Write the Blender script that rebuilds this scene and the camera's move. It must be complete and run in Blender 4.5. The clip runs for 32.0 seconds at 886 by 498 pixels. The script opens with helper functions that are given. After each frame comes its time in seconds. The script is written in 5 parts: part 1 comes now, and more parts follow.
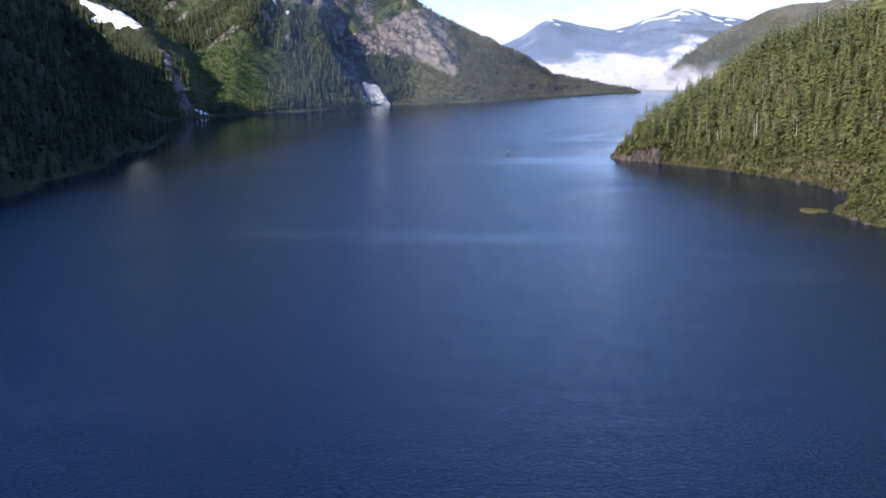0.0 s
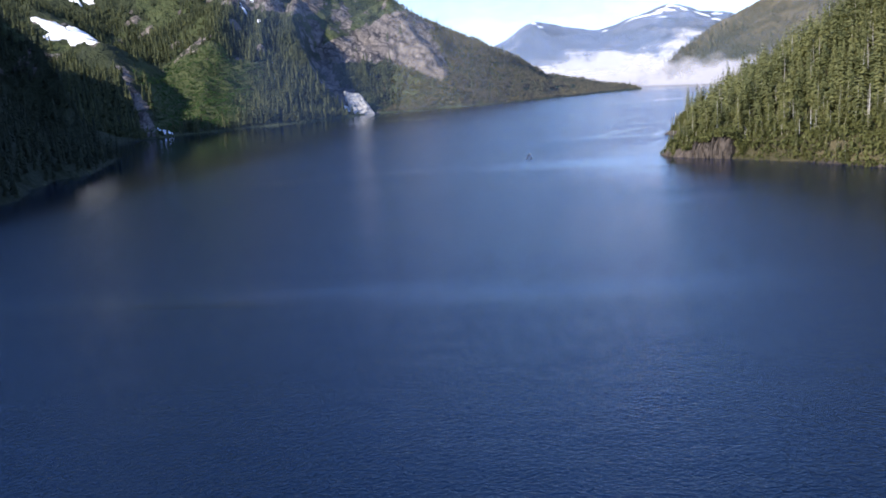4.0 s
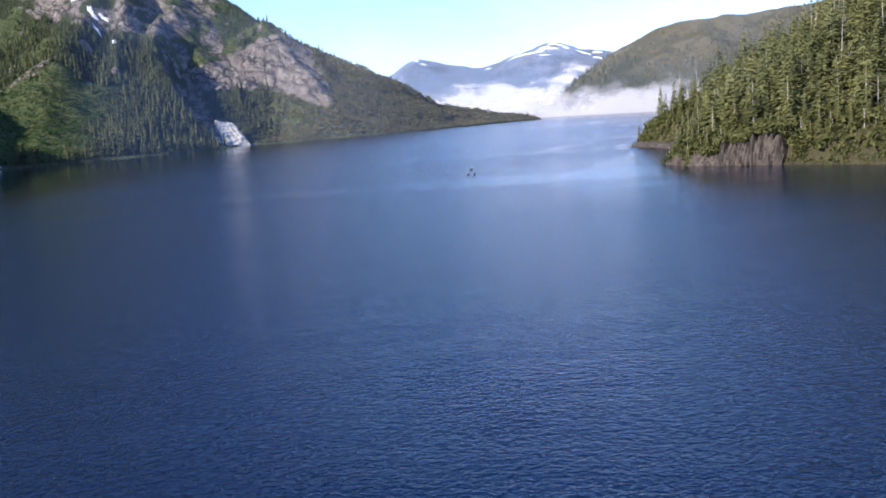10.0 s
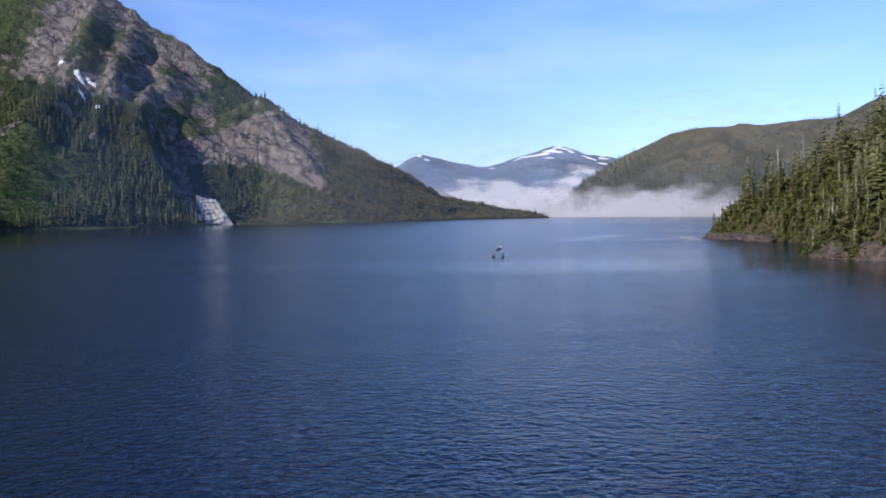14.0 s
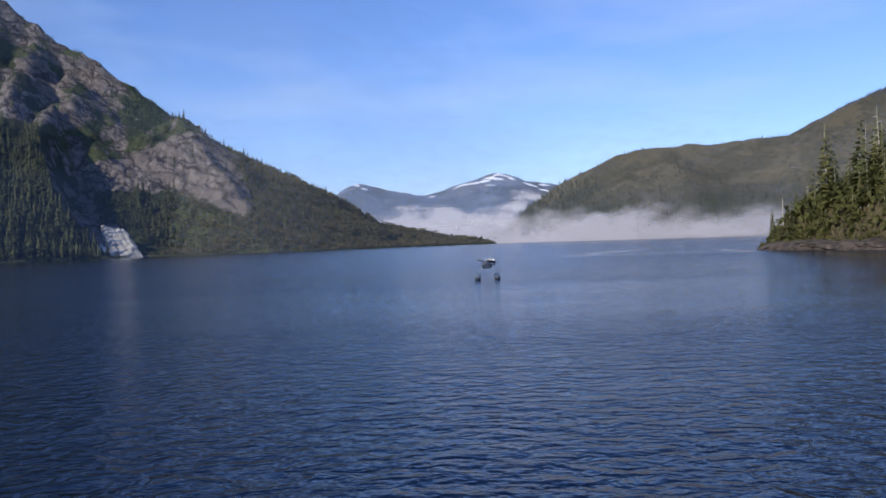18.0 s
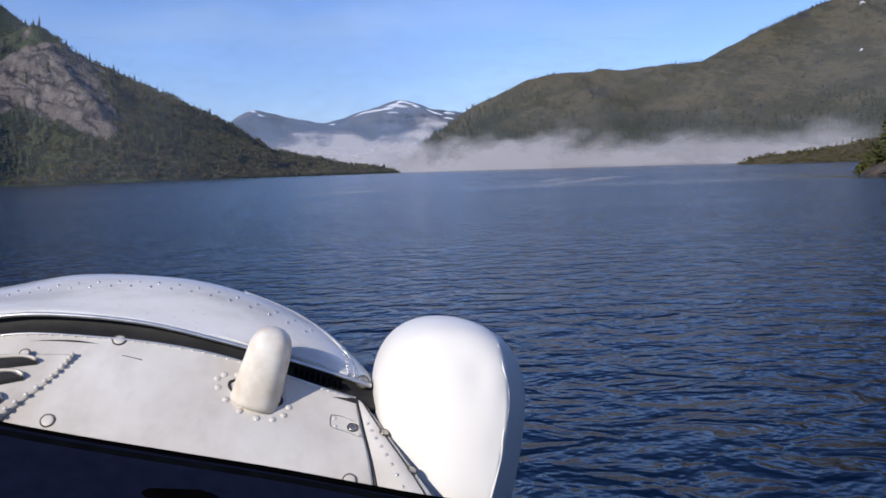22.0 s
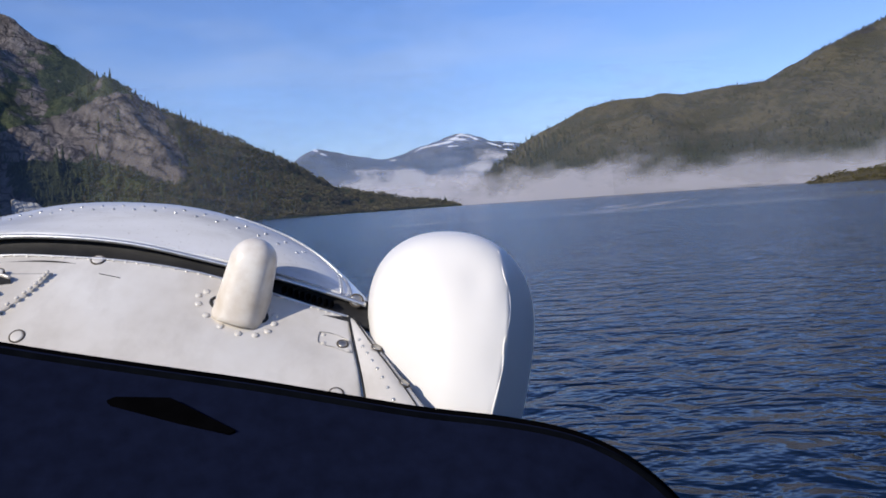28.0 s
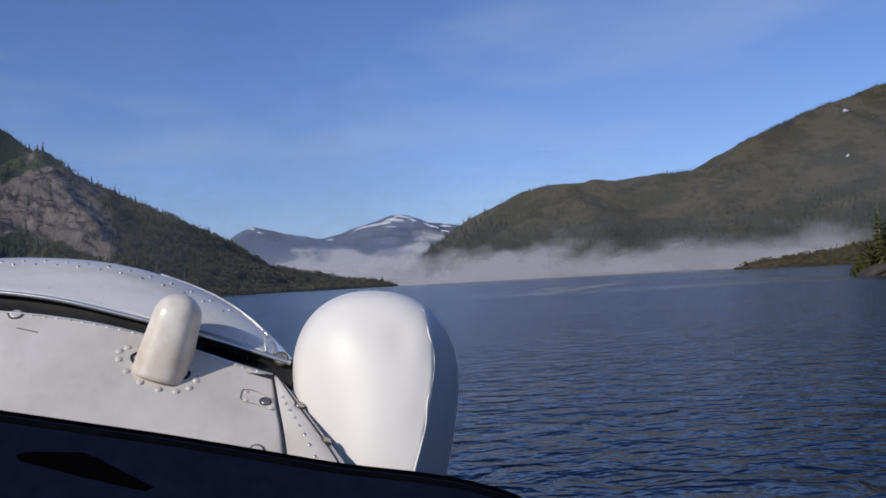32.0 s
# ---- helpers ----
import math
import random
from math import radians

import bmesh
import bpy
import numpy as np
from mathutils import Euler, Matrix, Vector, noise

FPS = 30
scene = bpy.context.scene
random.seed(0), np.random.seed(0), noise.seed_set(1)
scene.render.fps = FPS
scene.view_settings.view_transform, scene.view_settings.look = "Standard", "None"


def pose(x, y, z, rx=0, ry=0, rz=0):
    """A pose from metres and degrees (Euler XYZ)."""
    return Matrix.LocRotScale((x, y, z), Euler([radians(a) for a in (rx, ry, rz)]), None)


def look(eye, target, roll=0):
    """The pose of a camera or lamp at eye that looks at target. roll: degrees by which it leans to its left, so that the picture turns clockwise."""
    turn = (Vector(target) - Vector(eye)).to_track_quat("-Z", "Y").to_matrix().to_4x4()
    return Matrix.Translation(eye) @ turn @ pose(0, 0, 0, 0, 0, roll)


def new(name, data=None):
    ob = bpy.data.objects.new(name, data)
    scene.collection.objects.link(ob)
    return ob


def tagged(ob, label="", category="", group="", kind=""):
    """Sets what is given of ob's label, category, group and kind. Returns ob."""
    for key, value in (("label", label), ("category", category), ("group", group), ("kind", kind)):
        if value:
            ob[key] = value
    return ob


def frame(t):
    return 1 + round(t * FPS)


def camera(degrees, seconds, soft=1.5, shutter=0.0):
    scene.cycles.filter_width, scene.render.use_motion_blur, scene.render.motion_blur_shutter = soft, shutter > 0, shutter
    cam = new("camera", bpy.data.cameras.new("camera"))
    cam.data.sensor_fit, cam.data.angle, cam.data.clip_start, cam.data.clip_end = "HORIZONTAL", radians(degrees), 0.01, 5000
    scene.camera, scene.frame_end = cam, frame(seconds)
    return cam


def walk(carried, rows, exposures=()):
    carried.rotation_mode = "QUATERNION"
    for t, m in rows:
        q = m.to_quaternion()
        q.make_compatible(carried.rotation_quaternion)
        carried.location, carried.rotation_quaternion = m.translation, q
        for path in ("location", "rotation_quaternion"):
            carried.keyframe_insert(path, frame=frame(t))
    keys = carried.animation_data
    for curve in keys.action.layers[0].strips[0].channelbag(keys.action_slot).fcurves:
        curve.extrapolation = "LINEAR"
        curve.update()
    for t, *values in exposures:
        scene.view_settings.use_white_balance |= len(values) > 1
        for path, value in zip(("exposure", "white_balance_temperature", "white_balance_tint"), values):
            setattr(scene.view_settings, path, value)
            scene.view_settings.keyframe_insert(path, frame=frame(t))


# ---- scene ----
import itertools

# ---------------------------------------------------------------- camera
cam = camera(52.7, 32.0, soft=1.7)


def aim(x, y, z, yaw, pitch, roll):
    yaw, pitch = radians(yaw), radians(pitch)
    way = Vector((-math.sin(yaw) * math.cos(pitch), math.cos(yaw) * math.cos(pitch), math.sin(pitch)))
    eye = Vector((x, y, z))
    return look(eye, eye + way * 10, roll)


# seconds, place, yaw, pitch, roll
ROWS = (
    (0, 41.116, -632.447, 62.400, 7.65, -11.48, -1.31),
    (1, 34.539, -599.347, 58.887, 7.30, -13.05, -2.20),
    (2, 27.766, -566.720, 55.460, 6.90, -13.51, -2.61),
    (3, 20.381, -534.670, 51.975, 6.59, -12.34, -2.91),
    (4, 13.298, -503.985, 48.344, 6.96, -10.77, -4.16),
    (4.5, 9.942, -489.192, 46.410, 7.44, -9.68, -4.64),
    (6.5, -1.251, -435.997, 36.977, 6.58, -7.35, -4.94),
    (7, -3.685, -424.025, 34.974, 5.52, -7.79, -4.93),
    (8, -8.472, -400.495, 31.267, 3.14, -8.47, -4.71),
    (9, -12.240, -375.134, 27.926, 0.85, -8.78, -4.27),
    (10, -14.722, -346.697, 24.928, -0.82, -8.62, -4.26),
    (11, -15.926, -316.226, 21.829, -1.31, -7.85, -4.14),
    (12, -16.479, -284.694, 18.431, -1.14, -5.65, -3.30),
    (13, -16.529, -253.158, 14.819, -1.15, -4.00, -2.05),
    (14, -16.411, -223.201, 11.621, -1.45, -2.32, -0.80),
    (14.5, -16.375, -208.952, 10.205, -1.72, -0.99, -0.32),
    (16.5, -16.900, -158.000, 6.644, -3.73, -0.27, -0.93),
    (17, -15.900, -142.500, 5.970, -4.26, -0.41, -1.28),
    (18, -12.600, -105.500, 4.883, -5.34, -0.41, -1.91),
    (19, -8.000, -68.000, 4.400, -6.62, -0.80, -2.18),
    (20, -2.000, -30.500, 4.150, -8.22, -1.95, -2.28),
    (20.5, 0.900, -11.800, 3.640, -9.00, -2.70, -2.02),
    (20.8, 2.900, -0.600, 3.130, -9.45, -3.12, -1.87),
    (20.9, 3.570, 3.150, 2.970, -9.63, -3.28, -1.82),
    (21, 4.205, 6.933, 2.830, -9.82, -3.45, -1.76),
    (22, 4.205, 6.933, 2.818, -11.36, -5.06, -1.78),
    (23, 4.196, 7.018, 2.707, -13.26, -6.84, -2.12),
    (24, 4.208, 7.036, 2.721, -13.47, -6.21, -3.59),
    (25, 4.286, 6.979, 2.730, -9.89, -6.03, -5.68),
    (25.5, 4.296, 7.016, 2.725, -8.12, -5.78, -6.40),
    (27.5, 4.313, 7.000, 2.660, -7.48, -3.64, -4.46),
    (28, 4.312, 7.008, 2.617, -7.39, -2.80, -3.92),
    (28.5, 4.306, 7.005, 2.602, -7.68, -1.96, -4.06),
    (29, 4.295, 7.013, 2.612, -8.05, -1.35, -3.22),
    (29.5, 4.310, 7.000, 2.630, -7.58, -1.08, -3.06),
    (30, 4.322, 7.013, 2.626, -7.48, -0.43, -3.21),
    (31, 4.331, 6.997, 2.588, -9.67, 0.80, -3.40),
    (32, 4.322, 6.987, 2.585, -11.75, 2.11, -3.08),
)
walk(cam, [(row[0], aim(*row[1:])) for row in ROWS],
     exposures=[(0, 0.95), (4, 0.95), (9, 1.0), (11, 0.95), (13, 0.5), (17, 0.0), (20.5, -0.05), (21.5, -0.15), (23, -0.2), (25, -0.2), (28, -0.22), (30, -0.47), (32, -0.66)])

# ---------------------------------------------------------------- world and sun
SUN = Vector((-0.67, -0.555, 0.49)).normalized()   # towards the sun
world = bpy.data.worlds.new("world")
scene.world = world
world.use_nodes = True
wn, wl = world.node_tree.nodes, world.node_tree.links
wn.clear()
sky = wn.new("ShaderNodeTexSky")
sky.sky_type = "NISHITA"
sky.sun_disc = False
sky.sun_elevation = math.asin(SUN.z)
sky.sun_rotation = math.atan2(SUN.x, SUN.y)
sky.air_density, sky.dust_density, sky.ozone_density = 1.0, 0.1, 5.0
wcoord = wn.new("ShaderNodeTexCoord")
wmap = wn.new("ShaderNodeMapping")
wmap.inputs["Scale"].default_value = (1.2, 1.2, 5.0)
wnoise = wn.new("ShaderNodeTexNoise")
wnoise.inputs["Scale"].default_value = 2.1
wnoise.inputs["Detail"].default_value = 6
wnoise.inputs["Roughness"].default_value = 0.5
wramp = wn.new("ShaderNodeMapRange")
wramp.inputs["From Min"].default_value = 0.48
wramp.inputs["From Max"].default_value = 0.78
wramp.inputs["To Max"].default_value = 0.45
wmix = wn.new("ShaderNodeMix")
wmix.data_type = "RGBA"
wmix.inputs["B"].default_value = (5.0, 6.0, 8.0, 1)
wbg = wn.new("ShaderNodeBackground")
wbg.inputs["Strength"].default_value = 0.13
wout = wn.new("ShaderNodeOutputWorld")
wl.new(wcoord.outputs["Generated"], wmap.inputs["Vector"])
wl.new(wmap.outputs["Vector"], wnoise.inputs["Vector"])
wl.new(wnoise.outputs["Fac"], wramp.inputs["Value"])
wl.new(wramp.outputs["Result"], wmix.inputs["Factor"])
wtint = wn.new("ShaderNodeMix")
wtint.data_type, wtint.blend_type = "RGBA", "MULTIPLY"
wtint.inputs["Factor"].default_value = 1.0
wtint.inputs["B"].default_value = (0.92, 0.96, 1.28, 1)
wl.new(sky.outputs["Color"], wtint.inputs["A"])
wl.new(wtint.outputs["Result"], wmix.inputs["A"])
wl.new(wmix.outputs["Result"], wbg.inputs["Color"])
wl.new(wbg.outputs["Background"], wout.inputs["Surface"])

sun_data = bpy.data.lights.new("sun", "SUN")
sun_data.energy, sun_data.angle, sun_data.color = 4.6, radians(0.5), (1.0, 0.92, 0.81)
sun = new("sun", sun_data)
sun.matrix_world = look((0, 0, 500), Vector((0, 0, 500)) - SUN * 10)


# ---------------------------------------------------------------- materials
def material(name):
    m = bpy.data.materials.new(name)
    m.use_nodes = True
    nodes, links = m.node_tree.nodes, m.node_tree.links
    return m, nodes, links, nodes["Principled BSDF"]


def noise_node(nodes, links, scale, detail=4.0, rough=0.55, vector=None, stretch=None, kind="Object"):
    n = nodes.new("ShaderNodeTexNoise")
    n.inputs["Scale"].default_value = scale
    n.inputs["Detail"].default_value = detail
    n.inputs["Roughness"].default_value = rough
    if vector is None:
        vector = nodes.new("ShaderNodeTexCoord").outputs[kind]
    if stretch:
        mp = nodes.new("ShaderNodeMapping")
        mp.inputs["Scale"].default_value = stretch
        links.new(vector, mp.inputs["Vector"])
        vector = mp.outputs["Vector"]
    links.new(vector, n.inputs["Vector"])
    return n.outputs["Fac"]


def ramp(nodes, links, fac, stops):
    r = nodes.new("ShaderNodeValToRGB")
    while len(r.color_ramp.elements) < len(stops):
        r.color_ramp.elements.new(0.5)
    for e, (p, c) in zip(r.color_ramp.elements, stops):
        e.position, e.color = p, (*c, 1)
    links.new(fac, r.inputs["Fac"])
    return r.outputs["Color"]


def mix(nodes, links, fac, a, b):
    m = nodes.new("ShaderNodeMix")
    m.data_type = "RGBA"
    for key, v in (("Factor", fac), ("A", a), ("B", b)):
        if hasattr(v, "is_linked"):
            links.new(v, m.inputs[key])
        else:
            m.inputs[key].default_value = v if isinstance(v, float) else (*v, 1)
    return m.outputs["Result"]


def maths(nodes, links, op, a, b):
    m = nodes.new("ShaderNodeMath")
    m.operation = op
    for i, v in enumerate((a, b)):
        if hasattr(v, "is_linked"):
            links.new(v, m.inputs[i])
        else:
            m.inputs[i].default_value = v
    return m.outputs["Value"]


def bump(nodes, links, bsdf, height, strength, distance):
    b = nodes.new("ShaderNodeBump")
    b.inputs["Strength"].default_value = strength
    b.inputs["Distance"].default_value = distance
    links.new(height, b.inputs["Height"])
    links.new(b.outputs["Normal"], bsdf.inputs["Normal"])


def simple(name, colors, scale, rough, metal=0.0, bumps=0.0, distance=0.002, stretch=None, detail=5.0, rough_span=0.1, spec=0.5):
    m, n, l, b = material(name)
    f = noise_node(n, l, scale, detail, stretch=stretch)
    l.new(ramp(n, l, f, [(0.3, colors[0]), (0.7, colors[1])]), b.inputs["Base Color"])
    f2 = noise_node(n, l, scale * 3.7, 3.0)
    mr = n.new("ShaderNodeMapRange")
    mr.inputs["To Min"].default_value, mr.inputs["To Max"].default_value = rough - rough_span, rough + rough_span
    l.new(f2, mr.inputs["Value"])
    l.new(mr.outputs["Result"], b.inputs["Roughness"])
    b.inputs["Metallic"].default_value = metal
    b.inputs["Specular IOR Level"].default_value = spec
    if bumps:
        bump(n, l, b, f2, bumps, distance)
    return m


# from x, y to x, y, half the width, how calm
SLICKS = ((43, 131, 98, 226, 4.5, 0.6), (52, 160, 86, 228, 3.0, 0.55), (7, 127, 25, 147, 4.0, 0.65), (7, 222, 52, 312, 4.5, 0.5),
          (-56, 139, -4, 153, 4.5, 0.4), (84, 100, 100, 172, 4.0, 0.7), (72, 30, 90, 92, 3.5, 0.6))


def water_material():
    m, n, l, b = material("lake_water")
    pos = n.new("ShaderNodeTexCoord").outputs["Object"]
    big = noise_node(n, l, 0.012, 3.0, vector=pos, stretch=(0.35, 1.0, 1.0))
    l.new(ramp(n, l, big, [(0.3, (0.0010, 0.0060, 0.0200)), (0.7, (0.0014, 0.0084, 0.0282))]), b.inputs["Base Color"])
    b.inputs["IOR"].default_value = 1.33
    b.inputs["Specular IOR Level"].default_value = 0.34
    b.inputs["Specular Tint"].default_value = (0.34, 0.68, 1.0, 1)
    mr = n.new("ShaderNodeMapRange")
    mr.inputs["From Min"].default_value, mr.inputs["From Max"].default_value = 0.35, 0.7
    mr.inputs["To Min"].default_value, mr.inputs["To Max"].default_value = 0.12, 0.18
    l.new(big, mr.inputs["Value"])
    l.new(mr.outputs["Result"], b.inputs["Roughness"])
    w1 = noise_node(n, l, 1.25, 2.6, 0.5, vector=pos, stretch=(0.9, 1.1, 1.0))
    w2 = noise_node(n, l, 2.6, 2.0, vector=pos, stretch=(1.05, 1.1, 1.0))
    w1.node.inputs["Distortion"].default_value = 0.7
    w3 = noise_node(n, l, 0.11, 2.0, vector=pos, stretch=(0.4, 1.0, 1.0))
    h = maths(n, l, "ADD", maths(n, l, "MULTIPLY", w1, 0.22), maths(n, l, "MULTIPLY", w2, 0.06))
    h = maths(n, l, "ADD", h, maths(n, l, "MULTIPLY", w3, 0.25))
    sep = n.new("ShaderNodeSeparateXYZ")
    l.new(pos, sep.inputs["Vector"])
    lee = n.new("ShaderNodeMapRange")          # calmer water in the lee of the western shore
    lee.interpolation_type = "SMOOTHSTEP"
    lee.inputs["From Min"].default_value, lee.inputs["From Max"].default_value = -300, -120
    lee.inputs["To Min"].default_value, lee.inputs["To Max"].default_value = 0.10, 1.0
    l.new(sep.outputs["X"], lee.inputs["Value"])
    # sheltered water round the promontory, and calm slicks between the gusts
    off = n.new("ShaderNodeVectorMath")
    off.operation = "DISTANCE"
    off.inputs[1].default_value = (165, -40, 0)
    l.new(pos, off.inputs[0])
    cove = n.new("ShaderNodeMapRange")
    cove.interpolation_type = "SMOOTHSTEP"
    cove.inputs["From Min"].default_value, cove.inputs["From Max"].default_value = 95, 175
    cove.inputs["To Min"].default_value, cove.inputs["To Max"].default_value = 0.42, 1.0
    l.new(off.outputs["Value"], cove.inputs["Value"])
    off = n.new("ShaderNodeVectorMath")
    off.operation = "DISTANCE"
    off.inputs[1].default_value = (205, -230, 0)
    l.new(pos, off.inputs[0])
    bay = n.new("ShaderNodeMapRange")
    bay.interpolation_type = "SMOOTHSTEP"
    bay.inputs["From Min"].default_value, bay.inputs["From Max"].default_value = 70, 150
    bay.inputs["To Min"].default_value, bay.inputs["To Max"].default_value = 0.4, 1.0
    l.new(off.outputs["Value"], bay.inputs["Value"])
    slick = noise_node(n, l, 0.011, 4.0, 0.55, vector=pos, stretch=(0.22, 1.0, 1.0))
    calm = n.new("ShaderNodeMapRange")
    calm.inputs["From Min"].default_value, calm.inputs["From Max"].default_value = 0.54, 0.64
    calm.inputs["To Min"].default_value, calm.inputs["To Max"].default_value = 1.0, 0.5
    l.new(slick, calm.inputs["Value"])
    # narrow wind slicks drawn out along the breeze
    wander = maths(n, l, "MULTIPLY", maths(n, l, "SUBTRACT", noise_node(n, l, 0.06, 3.0, 0.6, vector=pos), 0.5), 11.0)
    veil = None
    for ax, ay, bx, by, half, depth in SLICKS:
        here = n.new("ShaderNodeVectorMath")
        here.operation = "SUBTRACT"
        here.inputs[1].default_value = ((ax + bx) / 2, (ay + by) / 2, 0)
        l.new(pos, here.inputs[0])
        size = math.hypot(bx - ax, by - ay)
        way = ((bx - ax) / size, (by - ay) / size)
        fades = []
        for vec, reach, soft in (((way[0], way[1], 0), size * 0.6, 0.3), ((-way[1], way[0], 0), half, 0.35)):
            dot = n.new("ShaderNodeVectorMath")
            dot.operation = "DOT_PRODUCT"
            dot.inputs[1].default_value = vec
            l.new(here.outputs["Vector"], dot.inputs[0])
            far = maths(n, l, "ABSOLUTE", maths(n, l, "ADD", dot.outputs["Value"], wander), 0.0)
            fade = n.new("ShaderNodeMapRange")
            fade.interpolation_type = "SMOOTHSTEP"
            fade.inputs["From Min"].default_value, fade.inputs["From Max"].default_value = reach * soft, reach
            fade.inputs["To Min"].default_value, fade.inputs["To Max"].default_value = 1.0, 0.0
            l.new(far, fade.inputs["Value"])
            fades.append(fade.outputs["Result"])
        one = maths(n, l, "MULTIPLY", maths(n, l, "MULTIPLY", fades[0], fades[1]), depth)
        veil = one if veil is None else maths(n, l, "MAXIMUM", veil, one)
    ruffled = maths(n, l, "SUBTRACT", 1.0, veil)
    still = maths(n, l, "MULTIPLY", maths(n, l, "MULTIPLY", lee.outputs["Result"], maths(n, l, "MULTIPLY", cove.outputs["Result"], bay.outputs["Result"])), maths(n, l, "MULTIPLY", calm.outputs["Result"], ruffled))
    bump(n, l, b, maths(n, l, "MULTIPLY", h, still), 1.0, 1.0)
    l.new(maths(n, l, "MULTIPLY", mr.outputs["Result"], maths(n, l, "ADD", maths(n, l, "MULTIPLY", still, 0.8), 0.2)), b.inputs["Roughness"])
    return m


def land_material(name, forest, brush, rock):
    """Ground that the colour attribute 'cover' splits into forest floor, brush (green), rock (red)."""
    m, n, l, b = material(name)
    cover = n.new("ShaderNodeVertexColor")
    cover.layer_name = "cover"
    sep = n.new("ShaderNodeSeparateColor")
    l.new(cover.outputs["Color"], sep.inputs["Color"])
    pos = n.new("ShaderNodeTexCoord").outputs["Object"]
    fine = noise_node(n, l, 0.25, 6.0, 0.65, vector=pos)
    mid = noise_node(n, l, 0.04, 5.0, 0.6, vector=pos)
    f = ramp(n, l, fine, [(0.3, forest[0]), (0.7, forest[1])])
    g = ramp(n, l, fine, [(0.25, brush[0]), (0.5, brush[1]), (0.75, brush[2])])
    streak = noise_node(n, l, 0.06, 7.0, 0.7, vector=pos, stretch=(1.6, 1.0, 0.35))
    r = ramp(n, l, streak, [(0.28, rock[0]), (0.48, rock[1]), (0.7, rock[2])])
    crack = noise_node(n, l, 0.045, 3.0, 0.5, vector=pos, stretch=(1.3, 1.0, 0.22))
    r = mix(n, l, ramp(n, l, crack, [(0.455, (1, 1, 1)), (0.485, (0.12, 0.12, 0.12)), (0.51, (1, 1, 1))]), rock[0], r)
    warp = n.new("ShaderNodeMixRGB")
    warp.blend_type = "ADD"
    warp.inputs["Fac"].default_value = 1.0
    wob = n.new("ShaderNodeTexNoise")
    wob.inputs["Scale"].default_value = 0.05
    wob.inputs["Detail"].default_value = 4.0
    wscale = n.new("ShaderNodeVectorMath")
    wscale.operation = "SCALE"
    wscale.inputs["Scale"].default_value = 26.0
    l.new(pos, wob.inputs["Vector"])
    l.new(wob.outputs["Color"], wscale.inputs[0])
    l.new(pos, warp.inputs["Color1"])
    l.new(wscale.outputs["Vector"], warp.inputs["Color2"])
    tilt = n.new("ShaderNodeMapping")
    tilt.vector_type = "TEXTURE"
    tilt.inputs["Rotation"].default_value = (0.0, 0.60, 0.0)
    tilt.inputs["Scale"].default_value = (64.0, 90.0, 17.0)
    l.new(warp.outputs["Color"], tilt.inputs["Vector"])
    joint = n.new("ShaderNodeTexVoronoi")
    joint.feature = "DISTANCE_TO_EDGE"
    joint.inputs["Scale"].default_value = 1.0
    l.new(tilt.outputs["Vector"], joint.inputs["Vector"])
    block = n.new("ShaderNodeTexVoronoi")
    block.inputs["Scale"].default_value = 1.0
    l.new(tilt.outputs["Vector"], block.inputs["Vector"])
    tone = n.new("ShaderNodeSeparateColor")
    l.new(block.outputs["Color"], tone.inputs["Color"])
    r = mix(n, l, maths(n, l, "MULTIPLY", tone.outputs["Red"], 0.75), r, rock[1])
    seam = ramp(n, l, joint.outputs["Distance"], [(0.0, (0.0, 0.0, 0.0)), (0.04, (0.3, 0.3, 0.3)), (0.085, (1, 1, 1))])
    broken = ramp(n, l, noise_node(n, l, 0.03, 4.0, 0.6, vector=pos), [(0.46, (0, 0, 0)), (0.66, (1, 1, 1))])
    r = mix(n, l, maths(n, l, "MAXIMUM", seam, broken), rock[0], r)
    weep = noise_node(n, l, 0.16, 5.0, 0.65, vector=tilt.outputs["Vector"], stretch=(2.0, 9.0, 26.0))
    r = mix(n, l, ramp(n, l, weep, [(0.50, (0, 0, 0)), (0.66, (0.55, 0.55, 0.55))]), r, rock[0])
    slab = noise_node(n, l, 0.02, 4.0, 0.6, vector=pos, stretch=(1.0, 1.0, 1.6))
    edge = maths(n, l, "MULTIPLY", maths(n, l, "SUBTRACT", mid, 0.5), 2.2)

    def mask(channel):
        v = maths(n, l, "ADD", sep.outputs[channel], edge)
        mr = n.new("ShaderNodeMapRange")
        mr.inputs["From Min"].default_value, mr.inputs["From Max"].default_value = 0.42, 0.58
        l.new(v, mr.inputs["Value"])
        return mr.outputs["Result"]
    c = mix(n, l, mask("Green"), f, g)
    c = mix(n, l, mask("Red"), c, r)
    l.new(c, b.inputs["Base Color"])
    b.inputs["Roughness"].default_value = 0.9
    b.inputs["Specular IOR Level"].default_value = 0.2
    bump(n, l, b, maths(n, l, "ADD", maths(n, l, "ADD", fine, streak), maths(n, l, "ADD", maths(n, l, "MULTIPLY", slab, 3.0), maths(n, l, "MULTIPLY", joint.outputs["Distance"], 1.5))), 1.0, 4.0)
    return m


